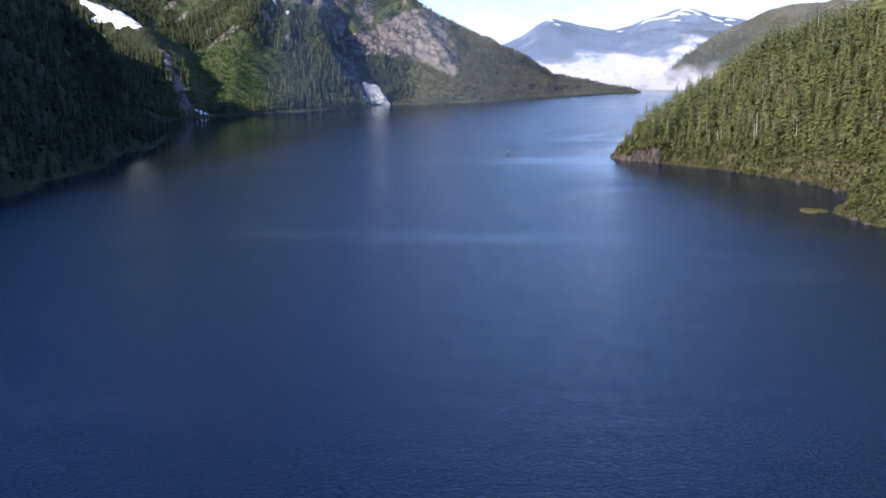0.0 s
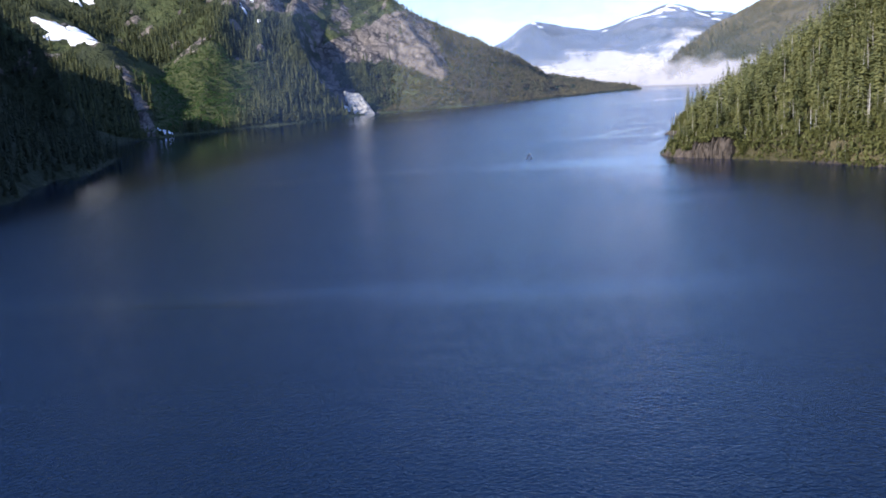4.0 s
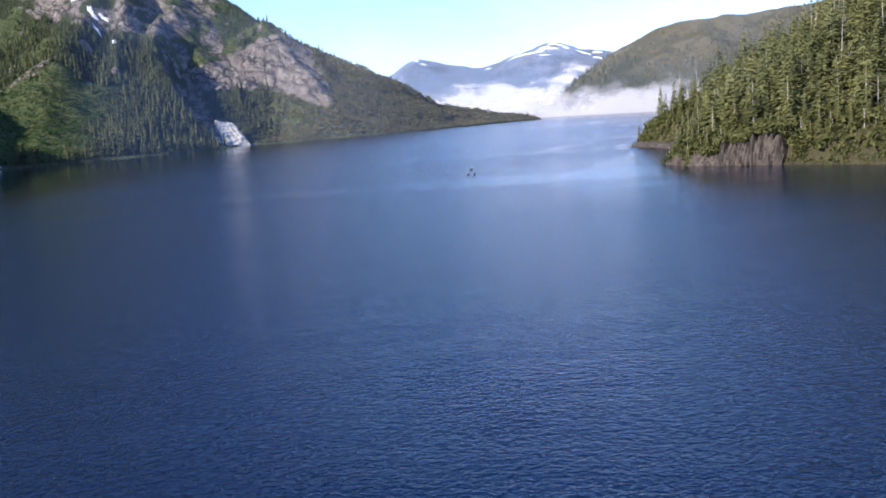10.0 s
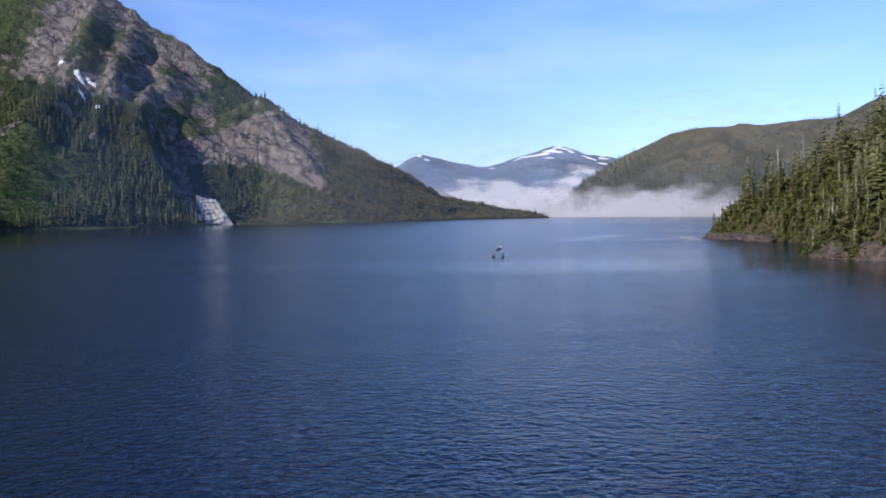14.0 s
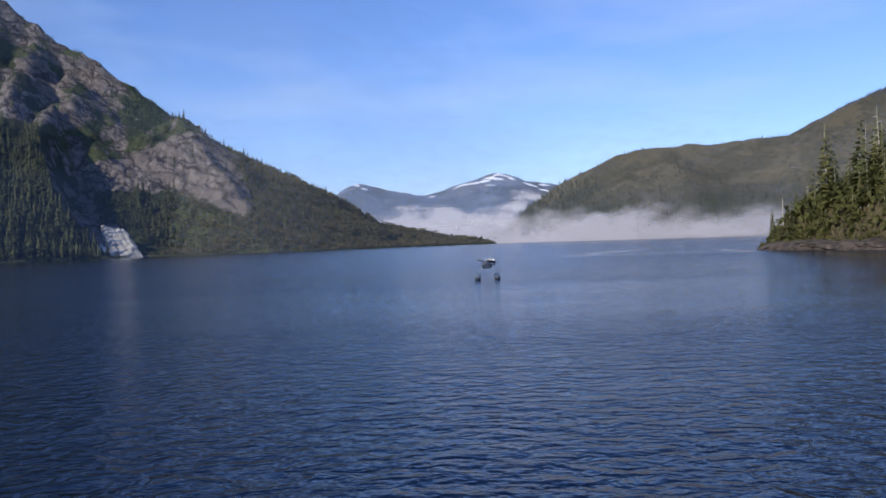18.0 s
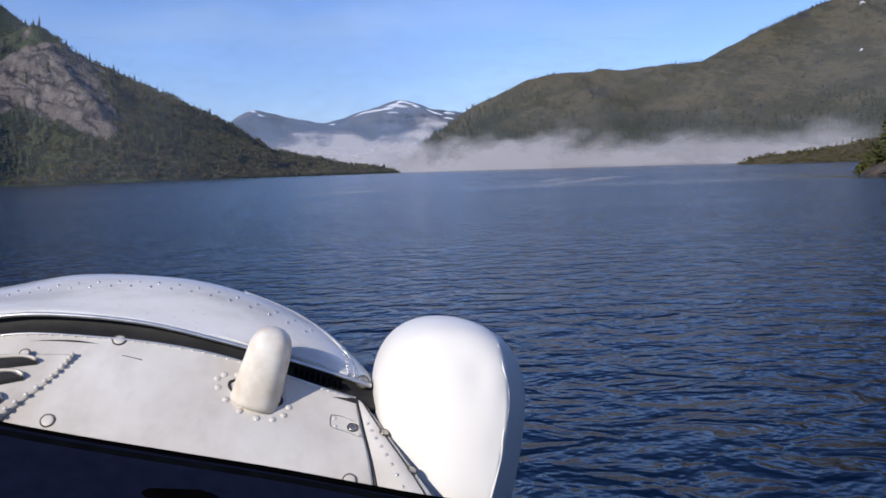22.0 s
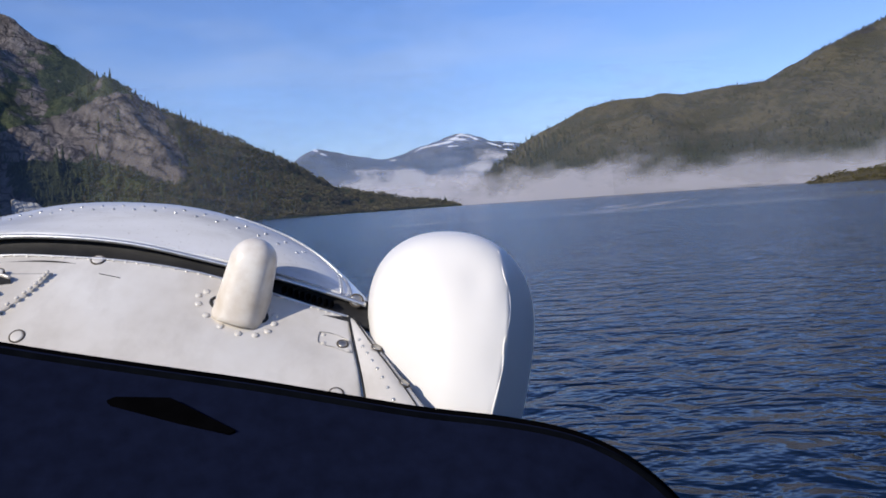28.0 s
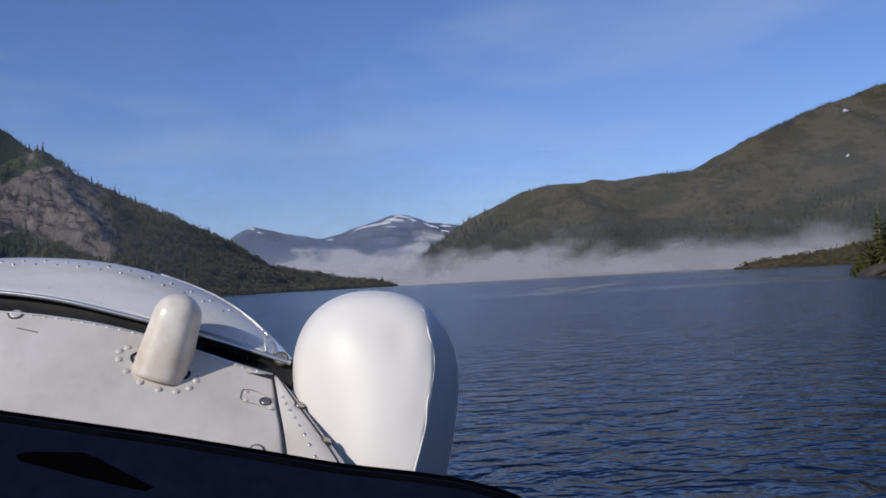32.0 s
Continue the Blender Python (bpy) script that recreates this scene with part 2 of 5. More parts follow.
def foliage_material(name, dark, light):
    m, n, l, b = material(name)
    geo = n.new("ShaderNodeNewGeometry")
    info = n.new("ShaderNodeObjectInfo")
    own = n.new("ShaderNodeAttribute")
    own.attribute_name = "tone"
    tree = maths(n, l, "FRACT", maths(n, l, "ADD", own.outputs["Fac"], info.outputs["Random"]), 0.0)
    r = maths(n, l, "ADD", maths(n, l, "MULTIPLY", geo.outputs["Random Per Island"], 0.30), maths(n, l, "MULTIPLY", tree, 0.42))
    f = noise_node(n, l, 0.9, 4.0)
    v = maths(n, l, "ADD", r, maths(n, l, "MULTIPLY", f, 0.28))
    dry = tuple(min(1.0, c * k) for c, k in zip(light, (1.06, 0.90, 0.86)))
    l.new(ramp(n, l, v, [(0.12, dark), (0.62, tuple(0.35 * p + 0.65 * q for p, q in zip(dark, light))), (0.84, light), (0.95, dry)]), b.inputs["Base Color"])
    b.inputs["Roughness"].default_value = 0.75
    b.inputs["Specular IOR Level"].default_value = 0.25
    thin = n.new("ShaderNodeBsdfTranslucent")
    l.new(b.inputs["Base Color"].links[0].from_socket, thin.inputs["Color"])
    both = n.new("ShaderNodeMixShader")
    both.inputs["Fac"].default_value = 0.38
    l.new(b.outputs["BSDF"], both.inputs[1])
    l.new(thin.outputs["BSDF"], both.inputs[2])
    l.new(both.outputs["Shader"], n["Material Output"].inputs["Surface"])
    return m


M_WATER = water_material()
M_LAND_W = land_material("mountain_ground", ((0.022, 0.030, 0.014), (0.042, 0.050, 0.023)),
                         ((0.034, 0.048, 0.018), (0.058, 0.072, 0.029), (0.088, 0.094, 0.042)),
                         ((0.034, 0.029, 0.027), (0.172, 0.149, 0.132), (0.345, 0.303, 0.272)))
M_LAND_E = land_material("hill_ground", ((0.055, 0.05, 0.027), (0.08, 0.071, 0.037)),
                         ((0.080, 0.069, 0.038), (0.108, 0.092, 0.052), (0.14, 0.118, 0.066)),
                         ((0.025, 0.021, 0.02), (0.055, 0.046, 0.042), (0.10, 0.088, 0.08)))
# Distance haze is put into these blue-grey base colours.
M_LAND_FAR_HAZED = land_material("hazed_far_mountain_ground", ((0.05, 0.065, 0.085), (0.08, 0.095, 0.115)),
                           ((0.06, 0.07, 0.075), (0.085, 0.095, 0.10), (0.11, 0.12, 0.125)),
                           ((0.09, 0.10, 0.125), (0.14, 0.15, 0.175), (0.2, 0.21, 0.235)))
M_FIR = foliage_material("fir_needles", (0.036, 0.050, 0.024), (0.118, 0.128, 0.054))
# Darkened copy of the fir colour: the near headland's shade is put into it.
M_FIR_SHADED = foliage_material("shade_painted_fir_needles", (0.022, 0.032, 0.018), (0.06, 0.068, 0.034))
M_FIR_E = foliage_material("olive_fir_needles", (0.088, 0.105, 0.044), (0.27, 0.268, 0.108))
M_FIR_HILL = foliage_material("hill_fir_needles", (0.034, 0.046, 0.024), (0.100, 0.106, 0.052))
M_BARK = simple("grey_bark", ((0.30, 0.28, 0.25), (0.62, 0.59, 0.54)), 3.0, 0.9, bumps=0.5, distance=0.02, stretch=(1, 1, 0.2))
M_SNOW = simple("old_snow", ((0.68, 0.70, 0.74), (0.86, 0.87, 0.88)), 0.3, 0.6, bumps=0.6, distance=0.5)
M_SNOW_DIRTY = simple("dirty_snow", ((0.22, 0.21, 0.19), (0.52, 0.495, 0.45)), 0.14, 0.7, bumps=0.8, distance=0.6, stretch=(1.4, 0.5, 0.8))
M_ROCK = simple("shore_rock", ((0.016, 0.0125, 0.010), (0.105, 0.083, 0.068)), 0.5, 0.9, bumps=0.8, distance=0.25, stretch=(1, 1, 0.4))


# ---------------------------------------------------------------- helpers for meshes
def mesh_object(name, verts, faces, mat, parent=None, smooth=False):
    me = bpy.data.meshes.new(name)
    me.from_pydata([tuple(v) for v in verts], [], [tuple(f) for f in faces])
    me.materials.append(mat)
    if smooth:
        me.polygons.foreach_set("use_smooth", [True] * len(me.polygons))
    me.update()
    ob = new(name, me)
    ob.parent = parent
    return ob


def part(name, bm, mat, parent, label="", smooth=True):
    me = bpy.data.meshes.new(name)
    bmesh.ops.recalc_face_normals(bm, faces=bm.faces)
    bm.to_mesh(me)
    bm.free()
    me.materials.append(mat)
    if smooth:
        me.polygons.foreach_set("use_smooth", [True] * len(me.polygons))
    ob = new(name, me)
    ob.parent = parent
    if label:
        ob["label"] = label
    return ob


def hash2(ix, iy, seed):
    n = (ix.astype(np.int64) * 374761393 + iy.astype(np.int64) * 668265263 + seed * 974634721) & 0x7FFFFFFF
    n = ((n ^ (n >> 13)) * 1274126177) & 0x7FFFFFFF
    return ((n ^ (n >> 16)) & 0xFFFF) / 65535.0


def value_noise(x, y, seed):
    ix, iy = np.floor(x), np.floor(y)
    fx, fy = x - ix, y - iy
    fx, fy = fx * fx * (3 - 2 * fx), fy * fy * (3 - 2 * fy)
    a, b = hash2(ix, iy, seed), hash2(ix + 1, iy, seed)
    c, d = hash2(ix, iy + 1, seed), hash2(ix + 1, iy + 1, seed)
    return (a * (1 - fx) + b * fx) * (1 - fy) + (c * (1 - fx) + d * fx) * fy


def fbm(x, y, size, seed, octaves=5, gain=0.5):
    """Noise about zero, within about -1 to 1; size: metres of the largest lumps."""
    total, amp, norm = 0.0, 1.0, 0.0
    for o in range(octaves):
        total = total + amp * (value_noise(x / size + 17.3 * o, y / size - 9.1 * o, seed + o) * 2 - 1)
        norm += amp
        amp, size = amp * gain, size / 2.03
    return total / norm * 1.6


def smooth01(v):
    v = np.clip(v, 0, 1)
    return v * v * (3 - 2 * v)


def line_distance(x, y, line):
    """Distance to a polyline and, where its points have heights, the height at the nearest place."""
    best, high = np.full(x.shape, 1e9), np.zeros(x.shape)
    for a, b in zip(line[:-1], line[1:]):
        dx, dy = b[0] - a[0], b[1] - a[1]
        t = np.clip(((x - a[0]) * dx + (y - a[1]) * dy) / (dx * dx + dy * dy), 0, 1)
        d = np.hypot(x - a[0] - t * dx, y - a[1] - t * dy)
        near = d < best
        best = np.where(near, d, best)
        if len(a) > 2:
            high = np.where(near, a[2] + t * (b[2] - a[2]), high)
    return best, high


def inside(x, y, poly):
    res = np.zeros(x.shape, bool)
    for a, b in zip(poly, poly[1:] + poly[:1]):
        crosses = (a[1] > y) != (b[1] > y)
        xi = (b[0] - a[0]) * (y - a[1]) / (b[1] - a[1] + 1e-9) + a[0]
        res ^= crosses & (x < xi)
    return res


class Land:
    """A land mass: a shore polygon, ridge lines with heights, roughness."""

    def __init__(self, shore, ridges, seed, rough=14.0, lump=130.0, power=0.9, wobble=10.0, open_from=None, bank=2.0):
        self.shore, self.ridges, self.seed = shore, ridges, seed
        self.rough, self.lump, self.power, self.wobble, self.bank = rough, lump, power, wobble, bank
        self.coast = shore[:open_from] if open_from else shore + shore[:1]
        self.carve, self.ledges = [], None

    def height(self, x, y):
        wx = x + self.wobble * fbm(x, y, 45.0, self.seed + 50, 4)
        wy = y + self.wobble * fbm(x, y, 45.0, self.seed + 70, 4)
        ds, _ = line_distance(wx, wy, self.coast)
        land = inside(wx, wy, self.shore)
        h, total = np.zeros(x.shape), np.zeros(x.shape)
        for line in self.ridges:
            dr, hr = line_distance(x, y, line)
            weight = 1.0 / (dr + 4.0) ** 3
            h += weight * hr * (ds / (ds + dr + 1e-6)) ** self.power
            total += weight
        h = h / total
        fade = smooth01(ds / 90.0)
        crag = 1 - np.abs(fbm(x, y, self.lump * 0.6, self.seed + 5, 5))
        h = h + self.rough * fade * (fbm(x, y, self.lump, self.seed, 6, 0.55) + 0.6 * (crag - 0.6))
        for line, width, deep in self.carve:
            d, _ = line_distance(x, y, line)
            h = h - deep * np.exp(-(d / width) ** 2) * smooth01(ds / 40.0)
        if self.ledges:
            h = h + self.ledges(x, y, h)
        h = h * (0.2 + 0.8 * smooth01(ds / 7.0))
        h = np.maximum(h, np.minimum(0.35 * ds, self.bank + 0.02 * ds))
        return np.where(land, h, -np.minimum(0.5 * ds, 8.0)), np.where(land, ds, -ds)

    def build(self, name, x0, x1, y0, y1, step, mat, cover, label, category):
        nx, ny = int((x1 - x0) / step) + 1, int((y1 - y0) / step) + 1
        gx, gy = np.meshgrid(np.linspace(x0, x1, nx), np.linspace(y0, y1, ny))
        h, ds = self.height(gx, gy)
        verts = np.stack([gx.ravel(), gy.ravel(), h.ravel()], 1)
        i = np.arange(nx * ny).reshape(ny, nx)
        quads = np.stack([i[:-1, :-1], i[:-1, 1:], i[1:, 1:], i[1:, :-1]], -1).reshape(-1, 4)
        keep = (h.ravel()[quads] > -4.0).any(1)
        me = bpy.data.meshes.new(name)
        me.from_pydata(verts.tolist(), [], quads[keep].tolist())
        me.materials.append(mat)
        me.polygons.foreach_set("use_smooth", [True] * len(me.polygons))
        masks = cover(gx, gy, h, ds)
        col = me.color_attributes.new("cover", "FLOAT_COLOR", "POINT")
        col.data.foreach_set("color", np.stack([*(np.clip(m, 0, 1).ravel() for m in masks), np.zeros(nx * ny), np.ones(nx * ny)], 1).ravel())
        me.update()
        return tagged(new(name, me), label, category, kind="structure")


# ---------------------------------------------------------------- lake
def lake():
    xs = [-6000, -2500, -1200, -500, -200, 0, 200, 500, 1200, 2500, 6000]
    ys = [-5000, -2500, -1200, -600, -300, 0, 300, 700, 1300, 2500, 4000, 7000]
    verts = [(x, y, 0) for y in ys for x in xs]
    n = len(xs)
    faces = [(j * n + i, j * n + i + 1, (j + 1) * n + i + 1, (j + 1) * n + i) for j in range(len(ys) - 1) for i in range(n - 1)]
    tagged(mesh_object("water", verts, faces, M_WATER), "deep blue lake water with small wind ripples", "water", kind="structure")


lake()

# ---------------------------------------------------------------- west side: dark headland, high mountain, low spit
WEST = Land(
    shore=[(-250, -520), (-250, -201), (-258, -140), (-288, -7), (-328, 150), (-362, 250), (-420, 300), (-475, 420), (-492, 540),
           (-470, 620), (-400, 700), (-330, 790), (-278, 900), (-262, 955), (-195, 955), (-90, 985), (10, 1080), (112, 1230),
           (212, 1340), (190, 1395), (90, 1480), (0, 1600), (-60, 1800), (-1500, 1900), (-1500, -520)],
    ridges=[[(-1300, 1600, 640), (-900, 1480, 600), (-587, 1420, 430), (-455, 1410, 330), (-361, 1400, 268), (-266, 1390, 198),
             (-172, 1385, 148), (-79, 1400, 102), (-35, 1420, 80), (18, 1430, 44), (117, 1425, 22), (205, 1350, 4)],
            [(-446, 1230, 226), (-436, 1130, 190), (-418, 1060, 143), (-390, 1005, 102), (-367, 960, 72), (-342, 936, 47), (-322, 921, 29), (-298, 908, 4)],
            [(-268, 957, 1), (-309, 984, 30), (-356, 1080, 80), (-386, 1150, 124), (-420, 1230, 196), (-450, 1330, 280)],
            [(-142, 1012, 42), (-176, 1085, 86), (-226, 1190, 146), (-285, 1300, 212)],
            [(-520, 1410, 375), (-505, 1250, 265), (-480, 1100, 168), (-450, 980, 98)],
            [(-587, 1420, 430), (-560, 1230, 260), (-540, 1000, 150), (-500, 850, 70), (-470, 720, 20)],
            [(-1300, 700, 300), (-900, 520, 275), (-700, 430, 215), (-600, 392, 180), (-530, 360, 158), (-465, 330, 112), (-415, 290, 52), (-372, 258, 12)],
            [(-700, -500, 300), (-520, -200, 230), (-500, 0, 210), (-520, 200, 190), (-530, 360, 158)],
            [(-1100, 1080, 330), (-780, 940, 195), (-690, 890, 150), (-620, 800, 108), (-560, 720, 62), (-495, 640, 8)]],
    seed=11, rough=15.0, lump=120.0, power=0.92, open_from=20)
GULLY = [(-264, 956), (-309, 984), (-352, 1080), (-382, 1150), (-412, 1220)]
WEST.carve = [(GULLY, 16.0, 16.0), ([(-322, 1000), (-364, 1080), (-392, 1140)], 36.0, 26.0)]


def cliff_mask(x, y, z):
    """The bare granite face, in the plane of its width and height."""
    top = np.interp(x, [-392, -365, -330, -285, -240, -205, -175, -140], [132, 140, 152, 180, 188, 160, 114, 58])
    low = np.interp(x, [-392, -365, -320, -260, -200, -145], [104, 86, 84, 80, 60, 35])
    side = smooth01((x + 394) / 12) * smooth01((-140 - x) / 14)
    return side * smooth01((top - z) / 8) * smooth01((z - low) / 8) * smooth01((y - 975) / 20)


def west_ledges(x, y, z):
    """Slabs and overhung steps across the granite."""
    bare = np.maximum(cliff_mask(x, y, z), smooth01((z - 175) / 40) * smooth01((-330 - x) / 60) * 0.9)
    across = (x * 0.45 + z * 1.0 + 8 * fbm(x, y, 60, 611, 4)) / 26.0
    saw = across - np.floor(across)
    block = np.round(3 * fbm(x, y, 34, 641, 3)) / 3
    return bare * (7.0 * (smooth01(saw / 0.8) - 0.5 - 0.5 * (saw > 0.93)) + 4.0 * block)


WEST.ledges = west_ledges


def west_meadow(x, y, z):
    """The green avalanche slope above the bay."""
    return smooth01(1.6 - np.abs(x + 458 + 0.4 * (y - 690)) / (52 + 0.2 * np.maximum(y - 690, 0))) * smooth01((y - 600) / 50) * smooth01((1000 - y) / 80) * smooth01((z - 2) / 6)


def west_crags(x, y, z):
    """The bare upper slope above the forest's edge."""
    return smooth01((z - 172 - 0.28 * np.clip(-480 - x, 0, 180) + 9 * fbm(x, y, 50, 661, 4)) / 26) * smooth01((y - 1000) / 80)


def gully_wall(x, y):
    """The steep shaded wall between the wooded crest and the gully's bed."""
    to_bed, to_crest = line_distance(x, y, GULLY)[0], line_distance(x, y, WEST.ridges[1])[0]
    return smooth01((to_crest - 9) / 8) * smooth01((66 - to_bed) / 10) * smooth01((-258 - 0.56 * (y - 956) - x) / 8) * smooth01((y - 930) / 20)


def west_cover(x, y, z, ds):
    n1, n2 = fbm(x, y, 70, 201, 5), fbm(x, y, 40, 231, 5)
    high = west_crags(x, y, z)
    gully, _ = line_distance(x, y, GULLY)
    creek, _ = line_distance(x, y, [(-490, 600), (-530, 680), (-600, 780)])
    rock = np.maximum(cliff_mask(x, y, z), high * np.clip(0.22 + 0.42 * smooth01((-350 - x) / 60) + 0.6 * n1, 0, 0.95) * (0.15 + 0.85 * smooth01((x + 720) / 70)))
    rock = np.maximum(rock, 0.5 * gully_wall(x, y))
    band = smooth01((0.5 - np.abs(fbm(x + 0.5 * z, y * 0.3, 60, 251, 4))) / 0.4) * smooth01((x + 420) / 40) * smooth01((-250 - x) / 60) * smooth01((z - 120) / 40)
    rock = np.maximum(rock, 0.62 * band)
    rock = np.maximum(rock, 0.85 * np.exp(-(gully / 13) ** 2) * smooth01((x + 500) / 40))
    rock = np.maximum(rock, 0.8 * np.exp(-(creek / 12) ** 2))
    rock = np.maximum(rock, smooth01((n2 - 0.5) / 0.2) * 0.75 * smooth01((z - 60) / 60))
    brush = smooth01((n1 + 0.05 - 0.25 * smooth01((-480 - x) / 40)) / 0.25) * smooth01((z - 90) / 60)
    brush = np.maximum(brush, 0.95 * smooth01((z - 150 - 130 * smooth01((-440 - x) / 60)) / 50))
    brush = np.maximum(brush, west_meadow(x, y, z))
    brush = np.maximum(brush, 0.85 * smooth01((fbm(x, y, 55, 271, 4) + 0.05) / 0.25) * smooth01((x + 320) / 30))
    brush = np.maximum(brush, smooth01((x + 130) / 150) * 0.85 * smooth01((y - 980) / 60))
    brush = np.maximum(brush, 0.9 * smooth01((6 - ds) / 4) * smooth01((y - 560) / 40))
    return rock, brush


WEST.build("ground_west", -1300, 240, -520, 1640, 4.4, M_LAND_W, west_cover,
           "steep forested mountainside with bare granite cliffs above the lake", "mountain")

# ---------------------------------------------------------------- east side: near promontory
PROM = Land(
    shore=[(150, -700), (158, -320), (163, -290), (157, -275), (155, -262), (151, -251), (160, -245), (172, -241), (187, -222), (188, -212), (172, -188), (158, -140), (135, -88), (106, -57), (80, -32), (74, -13),
           (86, 2), (101, 26), (113, 58), (108, 86), (100, 112), (96, 132), (106, 145), (124, 158), (165, 178), (230, 235), (420, 300), (520, 300), (520, -700)],
    ridges=[[(104, 130, 9), (122, 100, 24), (142, 60, 42), (162, 30, 54), (190, -10, 72), (230, -90, 92), (290, -200, 130), (420, -420, 190), (500, -650, 220)],
            [(190, -10, 66), (300, 0, 105), (500, -60, 170)]],
    seed=31, rough=6.0, lump=50.0, power=0.8, wobble=4.0, open_from=25, bank=2.4)


def prom_cover(x, y, z, ds):
    n1 = fbm(x, y, 24, 301, 4)
    rock = smooth01((0.7 - z) / 0.4) * smooth01(0.6 + n1) * 0.8
    brush = smooth01((18 - ds) / 6) * smooth01(0.6 + n1) * smooth01((z - 0.6) / 0.8)
    return rock, brush


PROM.build("ground_promontory", 60, 520, -700, 310, 2.0, M_LAND_E, prom_cover,
           "steep conifer-covered promontory with a low rocky shore", "headland")

# ---------------------------------------------------------------- east side: grassy spit and the long mountain
EAST = Land(
    shore=[(420, 300), (400, 430), (335, 520), (318, 560), (335, 590), (430, 640), (520, 760), (560, 950), (500, 1180), (400, 1450),
           (320, 1700), (290, 1860), (320, 2000), (420, 2300), (2600, 2400), (2600, 300)],
    ridges=[[(318, 1890, 34), (350, 1900, 62), (450, 1900, 136), (585, 1900, 196), (690, 1900, 214), (850, 1880, 222), (935, 1800, 220),
             (980, 1760, 222), (1095, 1800, 282), (1200, 1850, 325), (1350, 1900, 380), (1600, 1920, 452), (2400, 2000, 620)],
            [(1350, 1900, 395), (1250, 1550, 215), (1150, 1250, 110), (1050, 950, 50)],
            [(690, 1880, 206), (640, 1650, 125), (590, 1400, 50)],
            [(322, 562, 4), (360, 560, 10), (420, 560, 15), (620, 560, 22), (900, 600, 38), (1500, 700, 120), (2400, 900, 300)]],
    seed=51, rough=9.0, lump=170.0, power=0.85, wobble=9.0, open_from=14, bank=1.8)


def east_cover(x, y, z, ds):
    n1, n2 = fbm(x, y, 90, 401, 5), fbm(x, y, 60, 431, 5)
    rock = smooth01((n2 - 0.5) / 0.25) * smooth01((z - 250) / 60) * 0.8
    brush = np.maximum(np.clip(0.5 + 0.6 * n1, 0, 1) * smooth01((z - 60) / 60), smooth01((760 - y) / 60) * smooth01((z - 0.6) / 0.6))
    return rock, brush


EAST.build("ground_east", 260, 2600, 300, 2300, 12.0, M_LAND_E, east_cover,
           "long olive-green forested mountain behind a low grassy spit", "mountain")

# ---------------------------------------------------------------- far snow-capped mountain at the valley's end
FAR = Land(
    shore=[(-2600, 3100), (-900, 3050), (0, 3000), (900, 3000), (2600, 3050), (2600, 4800), (-2600, 4800)],
    ridges=[[(-2600, 4150, 190), (-1500, 4100, 200), (-700, 4100, 150), (-300, 4080, 165), (-165, 4060, 214), (-80, 4060, 262), (-10, 4050, 288),
             (70, 4060, 272), (180, 4070, 250), (300, 4080, 243), (370, 4080, 254), (470, 4080, 285), (560, 4080, 306), (630, 4070, 318), (690, 4070, 312),
             (790, 4080, 280), (900, 4080, 264), (1200, 4100, 235), (2600, 4150, 260)]],
    seed=71, rough=16.0, lump=240.0, power=1.1, wobble=10.0, open_from=5)


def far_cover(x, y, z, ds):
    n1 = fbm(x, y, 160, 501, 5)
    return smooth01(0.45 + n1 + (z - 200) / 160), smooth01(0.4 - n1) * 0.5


FAR.build("backdrop_mountain", -1500, 1900, 3000, 4400, 17.0, M_LAND_FAR_HAZED, far_cover,
          "distant mountain with haze painted blue-grey into its ground, snow patches near its summits", "mountain")


def snow_patch(land, cx, cy, rx, ry, turn, seed, label, lift=0.7, step=9):
    """A lens of old snow lying on the slope, with a ragged rim."""
    c, s = math.cos(radians(turn)), math.sin(radians(turn))
    rings, around = step, 40
    a = np.linspace(0, 2 * math.pi, around, endpoint=False)
    edge = np.maximum(0.3, 1 + 0.7 * fbm(np.cos(a) * 3 + seed * 7.7, np.sin(a) * 3, 1.3, seed, 5))
    verts, faces = [], []
    for k in range(1, rings + 1):
        f = k / rings
        u, v = rx * f * edge * np.cos(a), ry * f * edge * np.sin(a)
        x, y = cx + c * u - s * v, cy + s * u + c * v
        z, _ = land.height(x, y)
        verts += list(zip(x, y, z + lift * (1.15 - f ** 3 * 1.3)))
    z, _ = land.height(np.array([float(cx)]), np.array([float(cy)]))
    verts.append((cx, cy, z[0] + lift * 1.2))
    top = len(verts) - 1
    for k in range(rings - 1):
        for i in range(around):
            j = (i + 1) % around
            faces.append((k * around + i, k * around + j, (k + 1) * around + j, (k + 1) * around + i))
    faces += [(top, i, (i + 1) % around) for i in range(around)]
    return tagged(mesh_object("snow_patch", verts, faces, M_SNOW, smooth=True), label, "snow patch", "snow patches", kind="structure")


